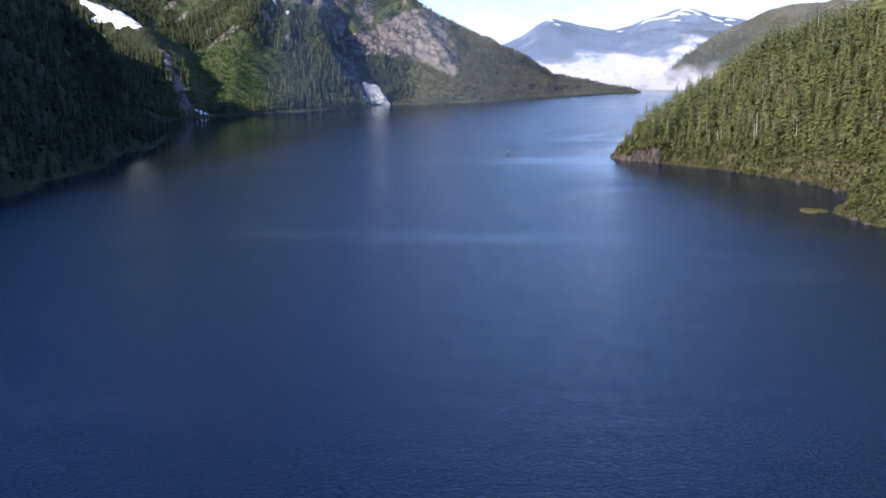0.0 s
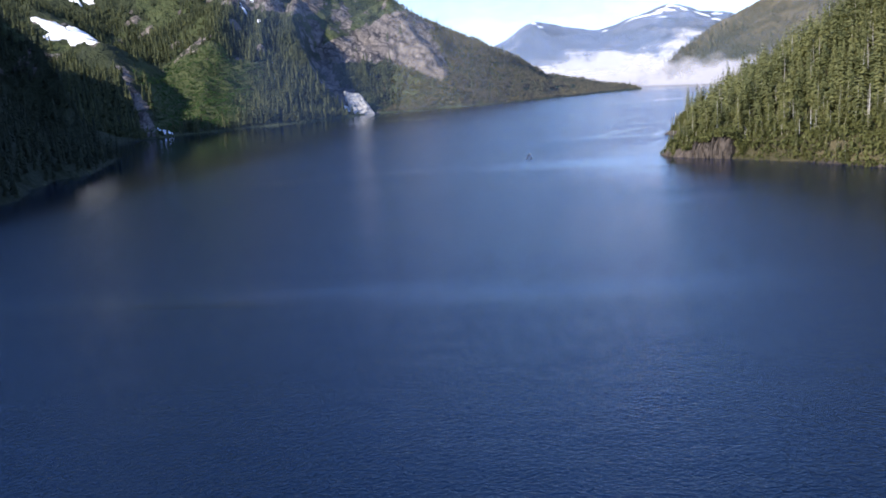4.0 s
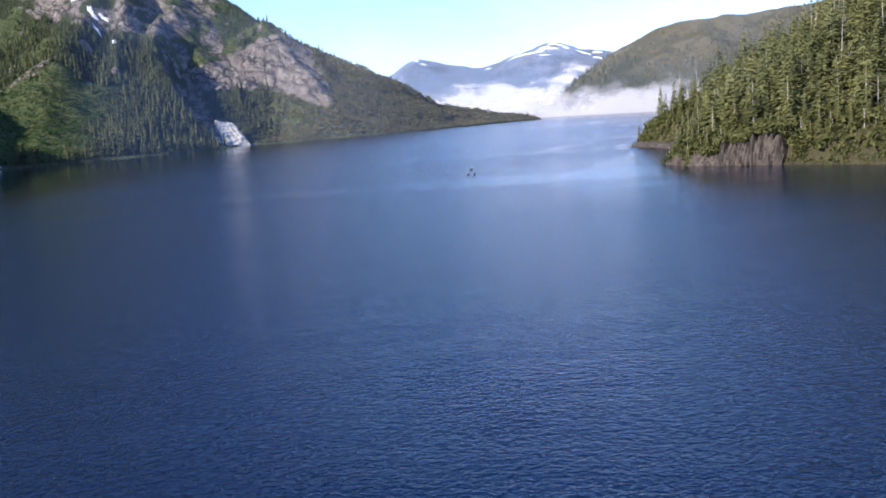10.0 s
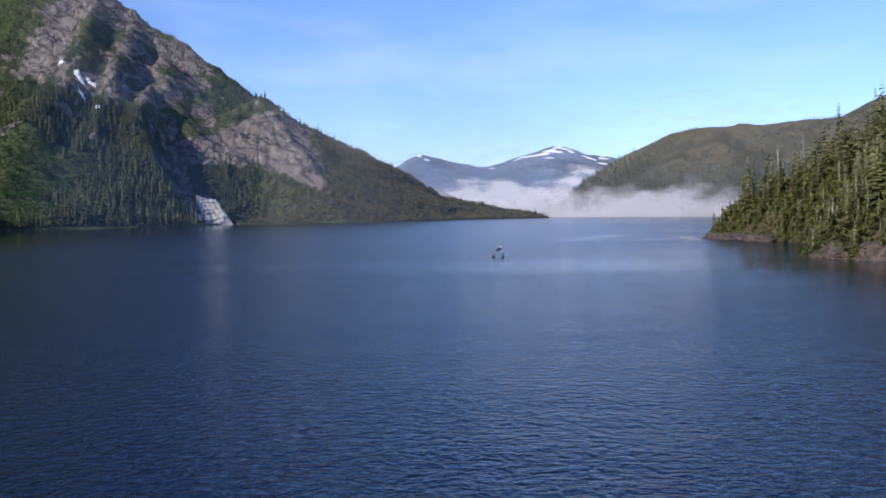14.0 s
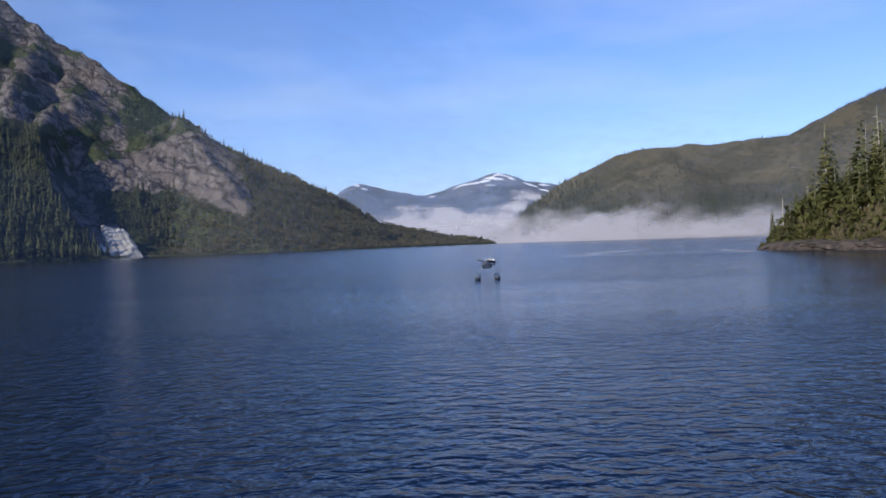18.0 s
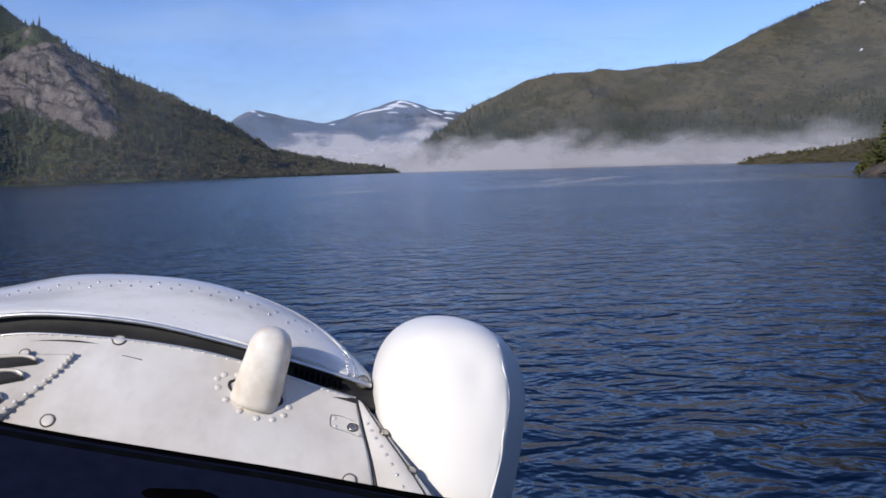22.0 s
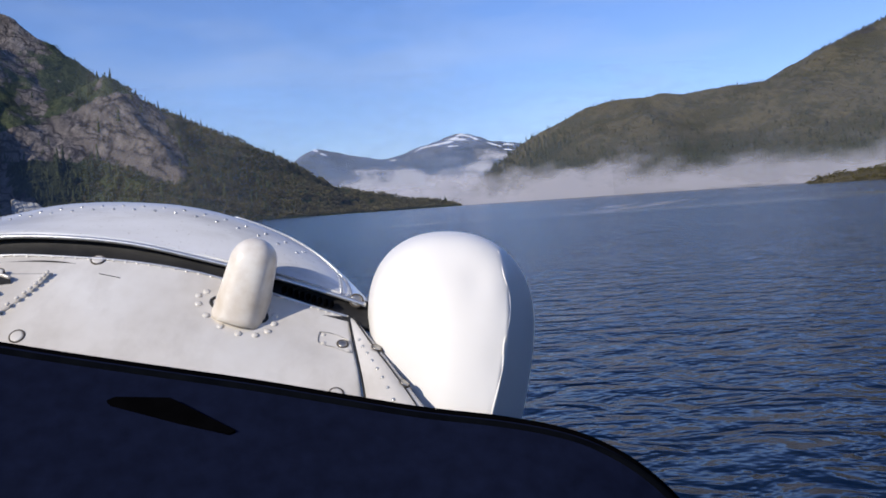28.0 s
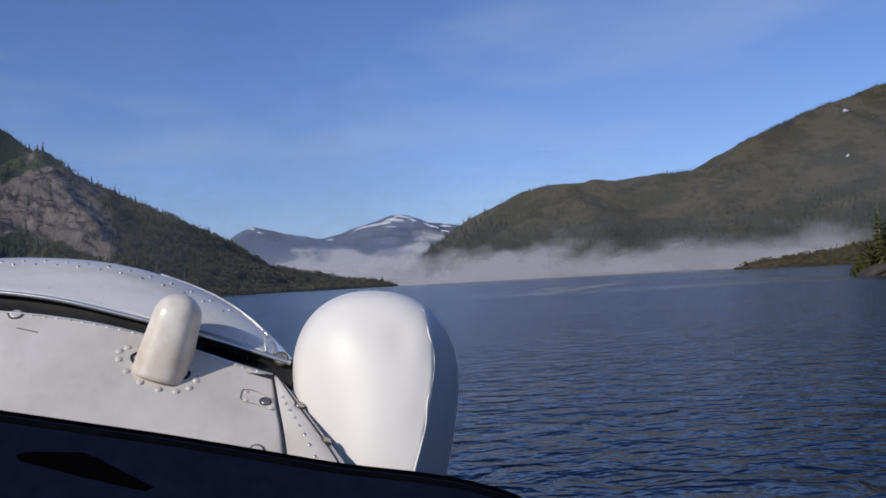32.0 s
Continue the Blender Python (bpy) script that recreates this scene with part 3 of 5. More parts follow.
def snow_fan():
    """A thick avalanche cone from the gully's mouth down to the water, with a broken front."""
    n, rows, verts, faces = 34, 26, [], []
    for k in range(rows + 1):
        s = k / rows
        for i in range(n + 1):
            w = i / n
            a = Vector((-292, 930, 0)).lerp(Vector((-258, 944, 0)), w)
            b = Vector((-316, 986, 37)).lerp(Vector((-287, 988, 29)), w)
            p = a.lerp(b, s)
            lump = noise.noise(Vector((p.x * 0.09, p.y * 0.09, 1))) * 2.6 + noise.noise(Vector((p.x * 0.3, p.y * 0.3, 5))) * 0.9
            groove = -1.6 * max(0.0, noise.noise(Vector((w * 9 + s, s * 1.5, 9))))
            side = min(1.0, 7 * w, 7 * (1 - w))
            z = p.z + (lump + groove + 3.2) * (0.35 + 0.65 * side)
            x, y = p.x + 3 * noise.noise(Vector((s * 6, w * 4, 3))), p.y
            g = float(WEST.height(np.array([x]), np.array([y]))[0][0])
            z = max(z, g + 1.6 * side - 0.2) if s > 0 else -0.6
            verts.append((x, y, z))
    m = n + 1
    for k in range(rows):
        faces += [(k * m + i, k * m + i + 1, (k + 1) * m + i + 1, (k + 1) * m + i) for i in range(n)]
    skirt = list(range(m)) + [k * m + n for k in range(1, rows + 1)] + [rows * m + i for i in reversed(range(n))] + [k * m for k in reversed(range(1, rows))]
    low = len(verts)
    verts += [(verts[i][0], verts[i][1], verts[i][2] - 6.0) for i in skirt]
    q = len(skirt)
    faces += [(skirt[i], low + i, low + (i + 1) % q, skirt[(i + 1) % q]) for i in range(q)]
    return tagged(mesh_object("snow_patch", verts, faces, M_SNOW_DIRTY, smooth=True), "dirty white avalanche snow fan at the water's edge", "snow patch", "snow patches", kind="structure")


snow_fan()
snow_patch(WEST, -320, 1004, 6, 20, 22, 4, "narrow tongue of snow in the shaded gully", 2.2)
snow_patch(WEST, -482, 634, 17, 8, -50, 5, "small snow remnant at the lake shore", 1.8)
snow_patch(WEST, -738, 900, 66, 26, 158, 6, "large bluish snowfield in a shaded hanging valley", 5.0, 12)
snow_patch(WEST, -905, 1232, 44, 8, -3, 12, "long snowfield below the western summit", 4.0, 12)
for x, y, rx, ry, turn in ((-549, 1209, 10, 5, -40), (-533, 1214, 9, 4, -20), (-531, 1172, 9, 3, -30), (-486, 1104, 6, 3, -50), (-590, 1248, 5, 3, 10)):
    snow_patch(WEST, x, y, rx, ry, turn, int(rx + ry * 3 - x), "small snow remnant high on a rocky slope", 1.5, 5)
snow_patch(EAST, 1180, 1600, 8, 1.6, 40, 21, "small snow remnant high on the olive hillside", 2.0, 5)
snow_patch(EAST, 1330, 1800, 18, 5, 40, 22, "small snow remnant high on the olive hillside", 2.0, 5)
for x, y, rx, ry, turn in ((505, 4000, 60, 30, -10), (560, 3975, 52, 26, -15), (615, 3995, 45, 26, -20), (655, 4030, 40, 22, 0), (455, 4015, 30, 22, 0), (585, 3900, 30, 14, -30), (700, 3990, 26, 18, -30),
                           (785, 3990, 42, 22, -30), (-16, 4010, 13, 44, 8), (18, 3925, 14, 22, 0), (855, 4025, 30, 18, 0), (330, 4020, 20, 12, 0), (840, 3930, 24, 9, -35)):
    snow_patch(FAR, x, y, rx * 0.85, ry * 0.58, turn, int(abs(x) + rx), "bright snow patch on the distant mountain", 3.5, 6)


# ---------------------------------------------------------------- woods
def conifer_template(tiers, sides, rng, slim=0.2):
    """Vertices and triangles of one small conifer, one unit high: ragged skirts on a stem."""
    v, f = [], []
    for k in range(tiers):
        a = k / tiers
        low, top = 0.06 + 0.84 * a, min(1.0, 0.06 + 0.84 * a + 1.55 / tiers)
        r = (slim * (1 - a) ** 0.85 + 0.012) * rng.uniform(0.72, 1.2)
        base = len(v)
        cx, cy = rng.uniform(-0.015, 0.015, 2)
        v.append((cx, cy, top))
        turn = rng.uniform(0, 6.28)
        for i in range(sides):
            w = turn + 2 * math.pi * i / sides
            rr = r * (rng.uniform(0.8, 1.3) if i % 2 else rng.uniform(0.4, 0.75))
            v.append((cx + rr * math.cos(w), cy + rr * math.sin(w), low - (0.025 if i % 2 else -0.02) + rng.uniform(-0.015, 0.015)))
        f += [(base, base + 1 + i, base + 1 + (i + 1) % sides) for i in range(sides)]
    base = len(v)
    v += [(0.013 * math.cos(w), 0.013 * math.sin(w), -0.05) for w in (0, 2.1, 4.2)] + [(0, 0, 0.7)]
    f += [(base, base + 1, base + 3), (base + 1, base + 2, base + 3), (base + 2, base, base + 3)]
    return np.array(v), np.array(f)


def scatter(name, templates, spots, mat, label, category):
    """One object of many small trees: spots are rows of x, y, z, height, width."""
    rng = np.random.default_rng(len(spots))
    V, F, T, start = [], [], [], 0
    which = rng.integers(0, len(templates), len(spots))
    for k, (tv, tf) in enumerate(templates):
        s = spots[which == k]
        if not len(s):
            continue
        a = rng.uniform(0, 2 * math.pi, len(s))
        c, sn = np.cos(a)[:, None], np.sin(a)[:, None]
        wide, tall = (s[:, 3] * s[:, 4])[:, None], s[:, 3][:, None]
        lean = rng.normal(0, 0.025, (len(s), 2))
        x = (tv[:, 0] * c - tv[:, 1] * sn) * wide + s[:, :1] + lean[:, :1] * tv[:, 2] * tall
        y = (tv[:, 0] * sn + tv[:, 1] * c) * wide + s[:, 1:2] + lean[:, 1:] * tv[:, 2] * tall
        z = tv[:, 2] * tall + s[:, 2:3]
        V.append(np.stack([x, y, z], -1).reshape(-1, 3))
        T.append(np.repeat(rng.uniform(0, 1, len(s)), len(tv)))
        F.append((tf[None] + (np.arange(len(s)) * len(tv))[:, None, None] + start).reshape(-1, 3))
        start += len(s) * len(tv)
    V, F = np.concatenate(V), np.concatenate(F)
    me = bpy.data.meshes.new(name)
    me.vertices.add(len(V))
    me.vertices.foreach_set("co", V.ravel())
    me.loops.add(F.size)
    me.loops.foreach_set("vertex_index", F.ravel())
    me.polygons.add(len(F))
    me.polygons.foreach_set("loop_start", np.arange(0, F.size, 3))
    me.materials.append(mat)
    me.update(calc_edges=True)
    me.validate()
    me.attributes.new("tone", "FLOAT", "POINT").data.foreach_set("value", np.concatenate(T))
    return tagged(new(name, me), label, category, kind="stuff")


def grow(land, box, spacing, seed, allow, tall, wide=(0.8, 1.15), edge=1.5):
    """Jittered places for trees in a box, kept with the chance that allow() gives them."""
    rng = np.random.default_rng(seed)
    x, y = np.meshgrid(np.arange(box[0], box[1], spacing), np.arange(box[2], box[3], spacing))
    x = (x + rng.uniform(-0.5, 0.5, x.shape) * spacing).ravel()
    y = (y + rng.uniform(-0.5, 0.5, y.shape) * spacing).ravel()
    h, ds = land.height(x, y)
    keep = (h > 0.45 * edge) & (ds > edge) & (rng.uniform(0, 1, x.shape) < allow(x, y, h, ds))
    x, y, h, ds = x[keep], y[keep], h[keep], ds[keep]
    t = tall(x, y, h, ds) * rng.uniform(0.5, 1.3, x.shape)
    return np.stack([x, y, h - 0.4, t, rng.uniform(*wide, x.shape)], 1)


RNG = np.random.default_rng(5)


def spray_tree(rng, count, slim, leaf, power=0.8):
    """A ragged conifer of many small drooping sprays round a stem; one unit high."""
    v, f = [], []
    skew = rng.uniform(0.75, 1.3, 8)
    for i in range(count):
        a = 1 - (1 - (i + rng.uniform()) / count) ** 0.62
        z = 0.08 + 0.92 * a
        w = rng.uniform(0, 6.283)
        reach = (slim * (1 - a) ** power + 0.008) * skew[int(a * 7.99)]
        r = reach * math.sqrt(rng.uniform(0.25, 1.2))
        c, s = math.cos(w), math.sin(w)
        size = leaf * (0.45 + 0.75 * (1 - a)) * rng.uniform(0.7, 1.3)
        b = len(v)
        v += [(c * r * 0.35, s * r * 0.35, z + size * 0.5), (c * r - s * size, s * r + c * size, z - size * rng.uniform(0.2, 0.7)), (c * r + s * size, s * r - c * size, z - size * rng.uniform(0.2, 0.7))]
        f.append((b, b + 1, b + 2))
    b = len(v)
    v += [(0.011 * math.cos(w), 0.011 * math.sin(w), -0.05) for w in (0, 2.1, 4.2)] + [(0, 0, 0.95)]
    f += [(b, b + 1, b + 3), (b + 1, b + 2, b + 3), (b + 2, b, b + 3)]
    return np.array(v), np.array(f)


def shrub_template(rng, count):
    """A low dome of leaf clumps, one unit high."""
    v, f = [], []
    for i in range(count):
        w, up = rng.uniform(0, 6.283), rng.uniform(0.05, 1.0)
        r = 0.8 * math.sqrt(max(0.0, 1 - up * up)) * math.sqrt(rng.uniform(0.3, 1.1))
        p = np.array((r * math.cos(w), r * math.sin(w), up * 0.9))
        d, e = rng.normal(0, 1, 3), rng.normal(0, 1, 3)
        d, e = d / np.linalg.norm(d) * 0.3, e / np.linalg.norm(e) * 0.3
        b = len(v)
        v += [tuple(p + d), tuple(p + e), tuple(p - d - e * 0.5)]
        f.append((b, b + 1, b + 2))
    return np.array(v), np.array(f)


FINE = [spray_tree(RNG, 100, 0.115 + 0.012 * k, 0.036 + 0.0018 * k) for k in range(9)]
COARSE = [conifer_template(6, 7, RNG, 0.16) for _ in range(6)] + [spray_tree(RNG, 46, 0.16, 0.085) for _ in range(4)]
BUSH = []
for _ in range(5):
    BUSH.append(shrub_template(RNG, 22))


def west_trees(x, y, z, ds):
    rock, brush = west_cover(x, y, z, ds)
    fan, _ = line_distance(x, y, [(-266, 930), (-268, 950), (-300, 990)])
    tongue = np.hypot(x + 482, y - 634)
    hang, _ = line_distance(x, y, [(-780, 940), (-690, 890), (-620, 810)])
    clear = smooth01((fan - 27) / 6) * smooth01((tongue - 16) / 5) * smooth01((hang - 36) / 10)
    clear = clear * (1 - 0.97 * west_meadow(x, y, z)) * (1 - 0.95 * gully_wall(x, y)) * (1 - 0.8 * west_crags(x, y, z) * smooth01((-330 - x) / 60))
    return np.clip(1.0 - 1.6 * rock - 0.9 * brush, 0.02, 1) * np.interp(x, [-300, -200, -60], [1.0, 0.55, 0.22]) * smooth01((330 - z) / 120) * clear


def west_tall(x, y, z, ds):
    return np.where(x > -60, 9.5, np.where(x > -220, 14.0, 20.0)) * np.clip(1.15 - z / 420, 0.45, 1.0) * np.where(ds < 12, 0.7, 1.0) * np.where(line_distance(x, y, GULLY)[0] < 55, 0.45, 1.0)


scatter("forest_mountain", COARSE, grow(WEST, (-900, 235, 560, 1560), 7.4, 61, west_trees, west_tall, (0.85, 1.35)), M_FIR,
        "dense dark green conifer forest on the steep mountainside", "forest")
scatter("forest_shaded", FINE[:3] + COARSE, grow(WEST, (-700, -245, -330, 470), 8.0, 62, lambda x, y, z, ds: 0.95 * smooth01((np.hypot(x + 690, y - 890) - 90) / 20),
                                    lambda x, y, z, ds: 17.0 + 0 * x), M_FIR_SHADED,
        "conifer forest on the near western shore with shade painted into its needles", "forest")
scatter("brush_west", BUSH, grow(WEST, (-700, 235, 560, 1500), 6.0, 63, lambda x, y, z, ds: 0.9 * west_cover(x, y, z, ds)[1] * (1 - west_cover(x, y, z, ds)[0]) * (1 - west_meadow(x, y, z)) * smooth01((-60 - x) / 60),
                                 lambda x, y, z, ds: np.where((x > -330) & (z < 110), 4.4, 2.4), (0.8, 1.5)), foliage_material("alder_leaves", (0.036, 0.052, 0.020), (0.090, 0.108, 0.040)),
        "bright green alder brush on avalanche slopes", "brush")
scatter("brush_point", BUSH, grow(WEST, (-300, 235, 960, 1450), 5.0, 74, lambda x, y, z, ds: 0.9 * smooth01((x + 290) / 90) * (1 - west_cover(x, y, z, ds)[0]),
                                  lambda x, y, z, ds: 4.6 + 0 * x, (0.8, 1.4)), foliage_material("point_leaves", (0.104, 0.093, 0.046), (0.205, 0.176, 0.086)),
        "brown-olive scrub on the low western point", "brush")
scatter("forest_point", COARSE, grow(WEST, (-310, 200, 950, 1450), 12.0, 78, lambda x, y, z, ds: 0.62 * smooth01((fbm(x, y, 45, 281, 3) + 0.12) / 0.3) * smooth01((ds - 5) / 8) * smooth01((150 - x) / 120) * (1 - cliff_mask(x, y, z)),
                                    lambda x, y, z, ds: 12.5 - 3.5 * smooth01((x + 60) / 200), (0.7, 1.35)), M_FIR,
        "scattered dark conifers standing above the scrub of the western point", "forest")
scatter("brush_meadow", BUSH, grow(WEST, (-600, -330, 580, 1100), 4.6, 73, lambda x, y, z, ds: 0.95 * west_meadow(x, y, z),
                                   lambda x, y, z, ds: 2.4 + 0 * x, (1.0, 1.7)), foliage_material("meadow_leaves", (0.028, 0.066, 0.017), (0.056, 0.110, 0.030)),
        "fresh green alder thicket on the open avalanche slope", "brush")
scatter("forest_east", COARSE, grow(EAST, (290, 1800, 640, 1980), 11.0, 64, lambda x, y, z, ds: smooth01((ds - 28) / 20) * np.clip(np.maximum(np.maximum(0.9 * smooth01((95 - z) / 60), 0.95 * smooth01((500 - x + 60 * fbm(x, y, 90, 443, 3)) / 90)), 0.75 * smooth01((fbm(x, y, 120, 441, 5) - 0.0) / 0.25)) + 0.24, 0, 1),
                                    lambda x, y, z, ds: 14.0 * np.clip(1.15 - z / 330, 0.55, 1.0)), M_FIR_HILL,
        "olive green conifer forest on the long eastern mountain", "forest")
scatter("forest_toe", COARSE, grow(EAST, (285, 620, 1480, 2050), 6.6, 76, lambda x, y, z, ds: 0.95 * smooth01((ds - 4) / 10) * smooth01((520 - x + 50 * fbm(x, y, 70, 445, 3)) / 50),
                                   lambda x, y, z, ds: 12.5 + 0 * x), foliage_material("toe_fir_needles", (0.045, 0.058, 0.036), (0.085, 0.1, 0.056)),
        "grey-green conifer forest on the eastern mountain's toe", "forest")
scatter("heath_east", BUSH, grow(EAST, (330, 1800, 700, 2000), 11.0, 71, lambda x, y, z, ds: 0.75 * smooth01((z - 40) / 60),
                                 lambda x, y, z, ds: 2.0 + 0 * x, (1.2, 2.2)), foliage_material("heath_leaves", (0.080, 0.066, 0.038), (0.13, 0.106, 0.058)),
        "brown-olive heath and stunted shrubs on the eastern mountain", "brush")
scatter("brush_spit", BUSH, grow(EAST, (316, 900, 470, 690), 3.6, 72, lambda x, y, z, ds: np.where(ds > 2, 0.5, 0.0),
                                 lambda x, y, z, ds: 1.7 + 0 * x, (1.0, 1.7)), foliage_material("spit_leaves", (0.085, 0.076, 0.03), (0.18, 0.155, 0.06)),
        "yellow-green shrubs on the grassy spit", "brush")
scatter("forest_spit", FINE, grow(EAST, (318, 900, 480, 660), 9.0, 65, lambda x, y, z, ds: np.where((x < 372) & (ds > 9), 0.10, 0.004) * (ds > 9),
                                  lambda x, y, z, ds: 4.5 + 0 * x), M_FIR_HILL,
        "small conifers scattered on the grassy spit", "trees")


def prom_tall(x, y, z, ds):
    """Taller on the slope, lower along the bank and towards the far point."""
    return np.where(ds < 9, 8.5, 15.0) * (1 - 0.55 * smooth01((y - 130) / 14)) * (1 - 0.6 * smooth01((-232 - y) / 6) * smooth01((192 - x) / 8))


prom = grow(PROM, (66, 430, -430, 245), 3.4, 66, lambda x, y, z, ds: np.where(ds < 4, 0.55, 0.94), prom_tall, (0.85, 1.5), 1.0)
prom[::3, 3] *= 0.6
close = (prom[:, 0] < 190) & (prom[:, 1] > -110) & (prom[:, 1] < 170)
shore_gap, _ = line_distance(prom[:, 0], prom[:, 1], PROM.coast)
order = np.argsort(np.where(close, shore_gap, 1e6))
single, rest = prom[order[:300]], prom[order[300:]]
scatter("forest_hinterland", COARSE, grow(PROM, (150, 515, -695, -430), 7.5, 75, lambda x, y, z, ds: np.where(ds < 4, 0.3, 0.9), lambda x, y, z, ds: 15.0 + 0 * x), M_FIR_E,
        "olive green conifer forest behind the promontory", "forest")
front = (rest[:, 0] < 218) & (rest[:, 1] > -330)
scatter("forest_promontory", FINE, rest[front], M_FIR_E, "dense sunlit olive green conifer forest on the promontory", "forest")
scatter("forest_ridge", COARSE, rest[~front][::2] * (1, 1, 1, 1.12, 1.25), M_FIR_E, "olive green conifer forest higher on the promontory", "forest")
scatter("brush_promontory", BUSH, grow(PROM, (66, 300, -330, 200), 1.8, 67, lambda x, y, z, ds: np.where(ds < 15, 0.97, 0.15),
                                       lambda x, y, z, ds: np.where(ds < 3, 2.0, 3.0), (0.8, 1.3), 0.6), foliage_material("shore_leaves", (0.058, 0.068, 0.022), (0.145, 0.148, 0.05)),
        "yellow-green shrubs along the promontory's shore", "brush")


def snag_template(rng):
    v, f = [], []
    for z, r in ((-0.05, 0.011), (0.5, 0.007), (1.0, 0.0015)):
        v += [(r * math.cos(w), r * math.sin(w), z) for w in (0, 1.57, 3.14, 4.71)]
    f += [(k * 4 + i, k * 4 + (i + 1) % 4, (k + 1) * 4 + (i + 1) % 4) for k in range(2) for i in range(4)]
    f += [(k * 4 + i, (k + 1) * 4 + (i + 1) % 4, (k + 1) * 4 + i) for k in range(2) for i in range(4)]
    for i in range(9):
        z, w, r = rng.uniform(0.25, 0.9), rng.uniform(0, 6.28), rng.uniform(0.03, 0.08)
        b = len(v)
        v += [(0, 0, z + 0.006), (0, 0, z - 0.006), (r * math.cos(w), r * math.sin(w), z + rng.uniform(-0.02, 0.02))]
        f.append((b, b + 1, b + 2))
    return np.array(v), np.array(f)


scatter("dead_trunks", [snag_template(RNG) for _ in range(4)],
        grow(PROM, (80, 330, -330, 190), 8.0, 68, lambda x, y, z, ds: np.where(ds > 6, 0.38, 0.0), lambda x, y, z, ds: prom_tall(x, y, z, ds) * 0.95), M_BARK,
        "bare grey dead trunks standing among the conifers", "dead trees")


def trunk_mesh(name, rng, bare):
    v, f, n = [], [], 7
    rows = [(0.0, 0.017), (0.03, 0.013), (0.3, 0.011), (0.6, 0.007), (0.85, 0.004), (1.0 if not bare else 0.9, 0.0012)]
    sway = rng.uniform(-0.01, 0.01, (len(rows), 2))
    for (z, r), (sx, sy) in zip(rows, sway):
        v += [(sx * z + r * math.cos(6.283 * i / n), sy * z + r * math.sin(6.283 * i / n), z) for i in range(n)]
    for k in range(len(rows) - 1):
        f += [(k * n + i, k * n + (i + 1) % n, (k + 1) * n + (i + 1) % n, (k + 1) * n + i) for i in range(n)]
    for i in range(26 if bare else 8):
        z = rng.uniform(0.18, 0.85)
        w, r = rng.uniform(0, 6.28), rng.uniform(0.03, 0.09) * (1.1 - z)
        b = len(v)
        c, s = math.cos(w), math.sin(w)
        v += [(0, 0, z + 0.004), (-s * 0.003, c * 0.003, z - 0.003), (s * 0.003, -c * 0.003, z - 0.003), (c * r, s * r, z + rng.uniform(-0.02, 0.03))]
        f += [(b, b + 1, b + 3), (b, b + 3, b + 2), (b + 1, b + 2, b + 3)]
    me = bpy.data.meshes.new(name)
    me.from_pydata(v, [], f)
    me.materials.append(M_BARK)
    return me


def single_trees():
    rng = np.random.default_rng(77)
    kinds = []
    for k in range(6):
        cv, cf = spray_tree(rng, 420, 0.10 + 0.012 * k, 0.026)
        crown = bpy.data.meshes.new("crown")
        crown.from_pydata(cv.tolist(), [], cf.tolist())
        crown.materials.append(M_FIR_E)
        kinds.append((trunk_mesh("trunk", rng, False), crown))
    snag = trunk_mesh("trunk", rng, True)
    for i, (x, y, z, tall, wide) in enumerate(single):
        dead = i % 6 == 4
        root = new("conifer_tree" if not dead else "dead_conifer_tree")
        root.empty_display_size = 0.5
        root.matrix_world = pose(x, y, z, 0, 0, float(rng.uniform(0, 360))) @ Matrix.Diagonal((tall * wide, tall * wide, tall * (1.1 if dead else 1.0), 1))
        if dead:
            new("trunk", snag).parent = root
            tagged(root, "bare grey dead conifer on the promontory shore", "tree", "dead conifers on the promontory")
        else:
            trunk, crown = kinds[int(rng.integers(0, 6))]
            new("trunk", trunk).parent = root
            new("crown", crown).parent = root
            size = "tall" if tall > 15 else "young" if tall < 9 else "slender"
            tagged(root, size + " olive green conifer on the promontory's shore slope", "tree", "conifers on the promontory")


single_trees()


# ---------------------------------------------------------------- shore rocks and islet
def boulder(name, x, y, z, sx, sy, sz, seed, mat, label, group=""):
    bm = bmesh.new()
    bmesh.ops.create_icosphere(bm, subdivisions=3, radius=1.0)
    for v in bm.verts:
        n = noise.noise(v.co * 1.3 + Vector((seed * 3.1, 0, 0))) * 0.35 + noise.noise(v.co * 3.1 + Vector((0, seed * 2.3, 0))) * 0.16
        v.co *= 1 + n
        v.co = Vector((v.co.x * sx, v.co.y * sy, round(v.co.z * 2.5) / 2.5 * sz * 0.35 + v.co.z * sz * 0.65))
    me = bpy.data.meshes.new(name)
    bm.to_mesh(me)
    bm.free()
    me.materials.append(mat)
    ob = new(name, me)
    ob.location = (x, y, z)
    return tagged(ob, label, "rock", group)


rng_rock = random.Random(8)
for i in range(30):
    a = i / 29 * (len(PROM.coast) - 6) + 2.2
    k = int(a)
    p, q = Vector(PROM.coast[k]), Vector(PROM.coast[k + 1])
    s = p.lerp(q, a - k)
    r = rng_rock.uniform(0.4, 1.3)
    boulder("shore_rock", s.x + rng_rock.uniform(-1, 3), s.y + rng_rock.uniform(-2, 2), r * 0.1, r * 1.3, r * 1.5, r, i, M_ROCK,
            "brown-grey shore rock at the waterline", "rocks along the promontory shore")


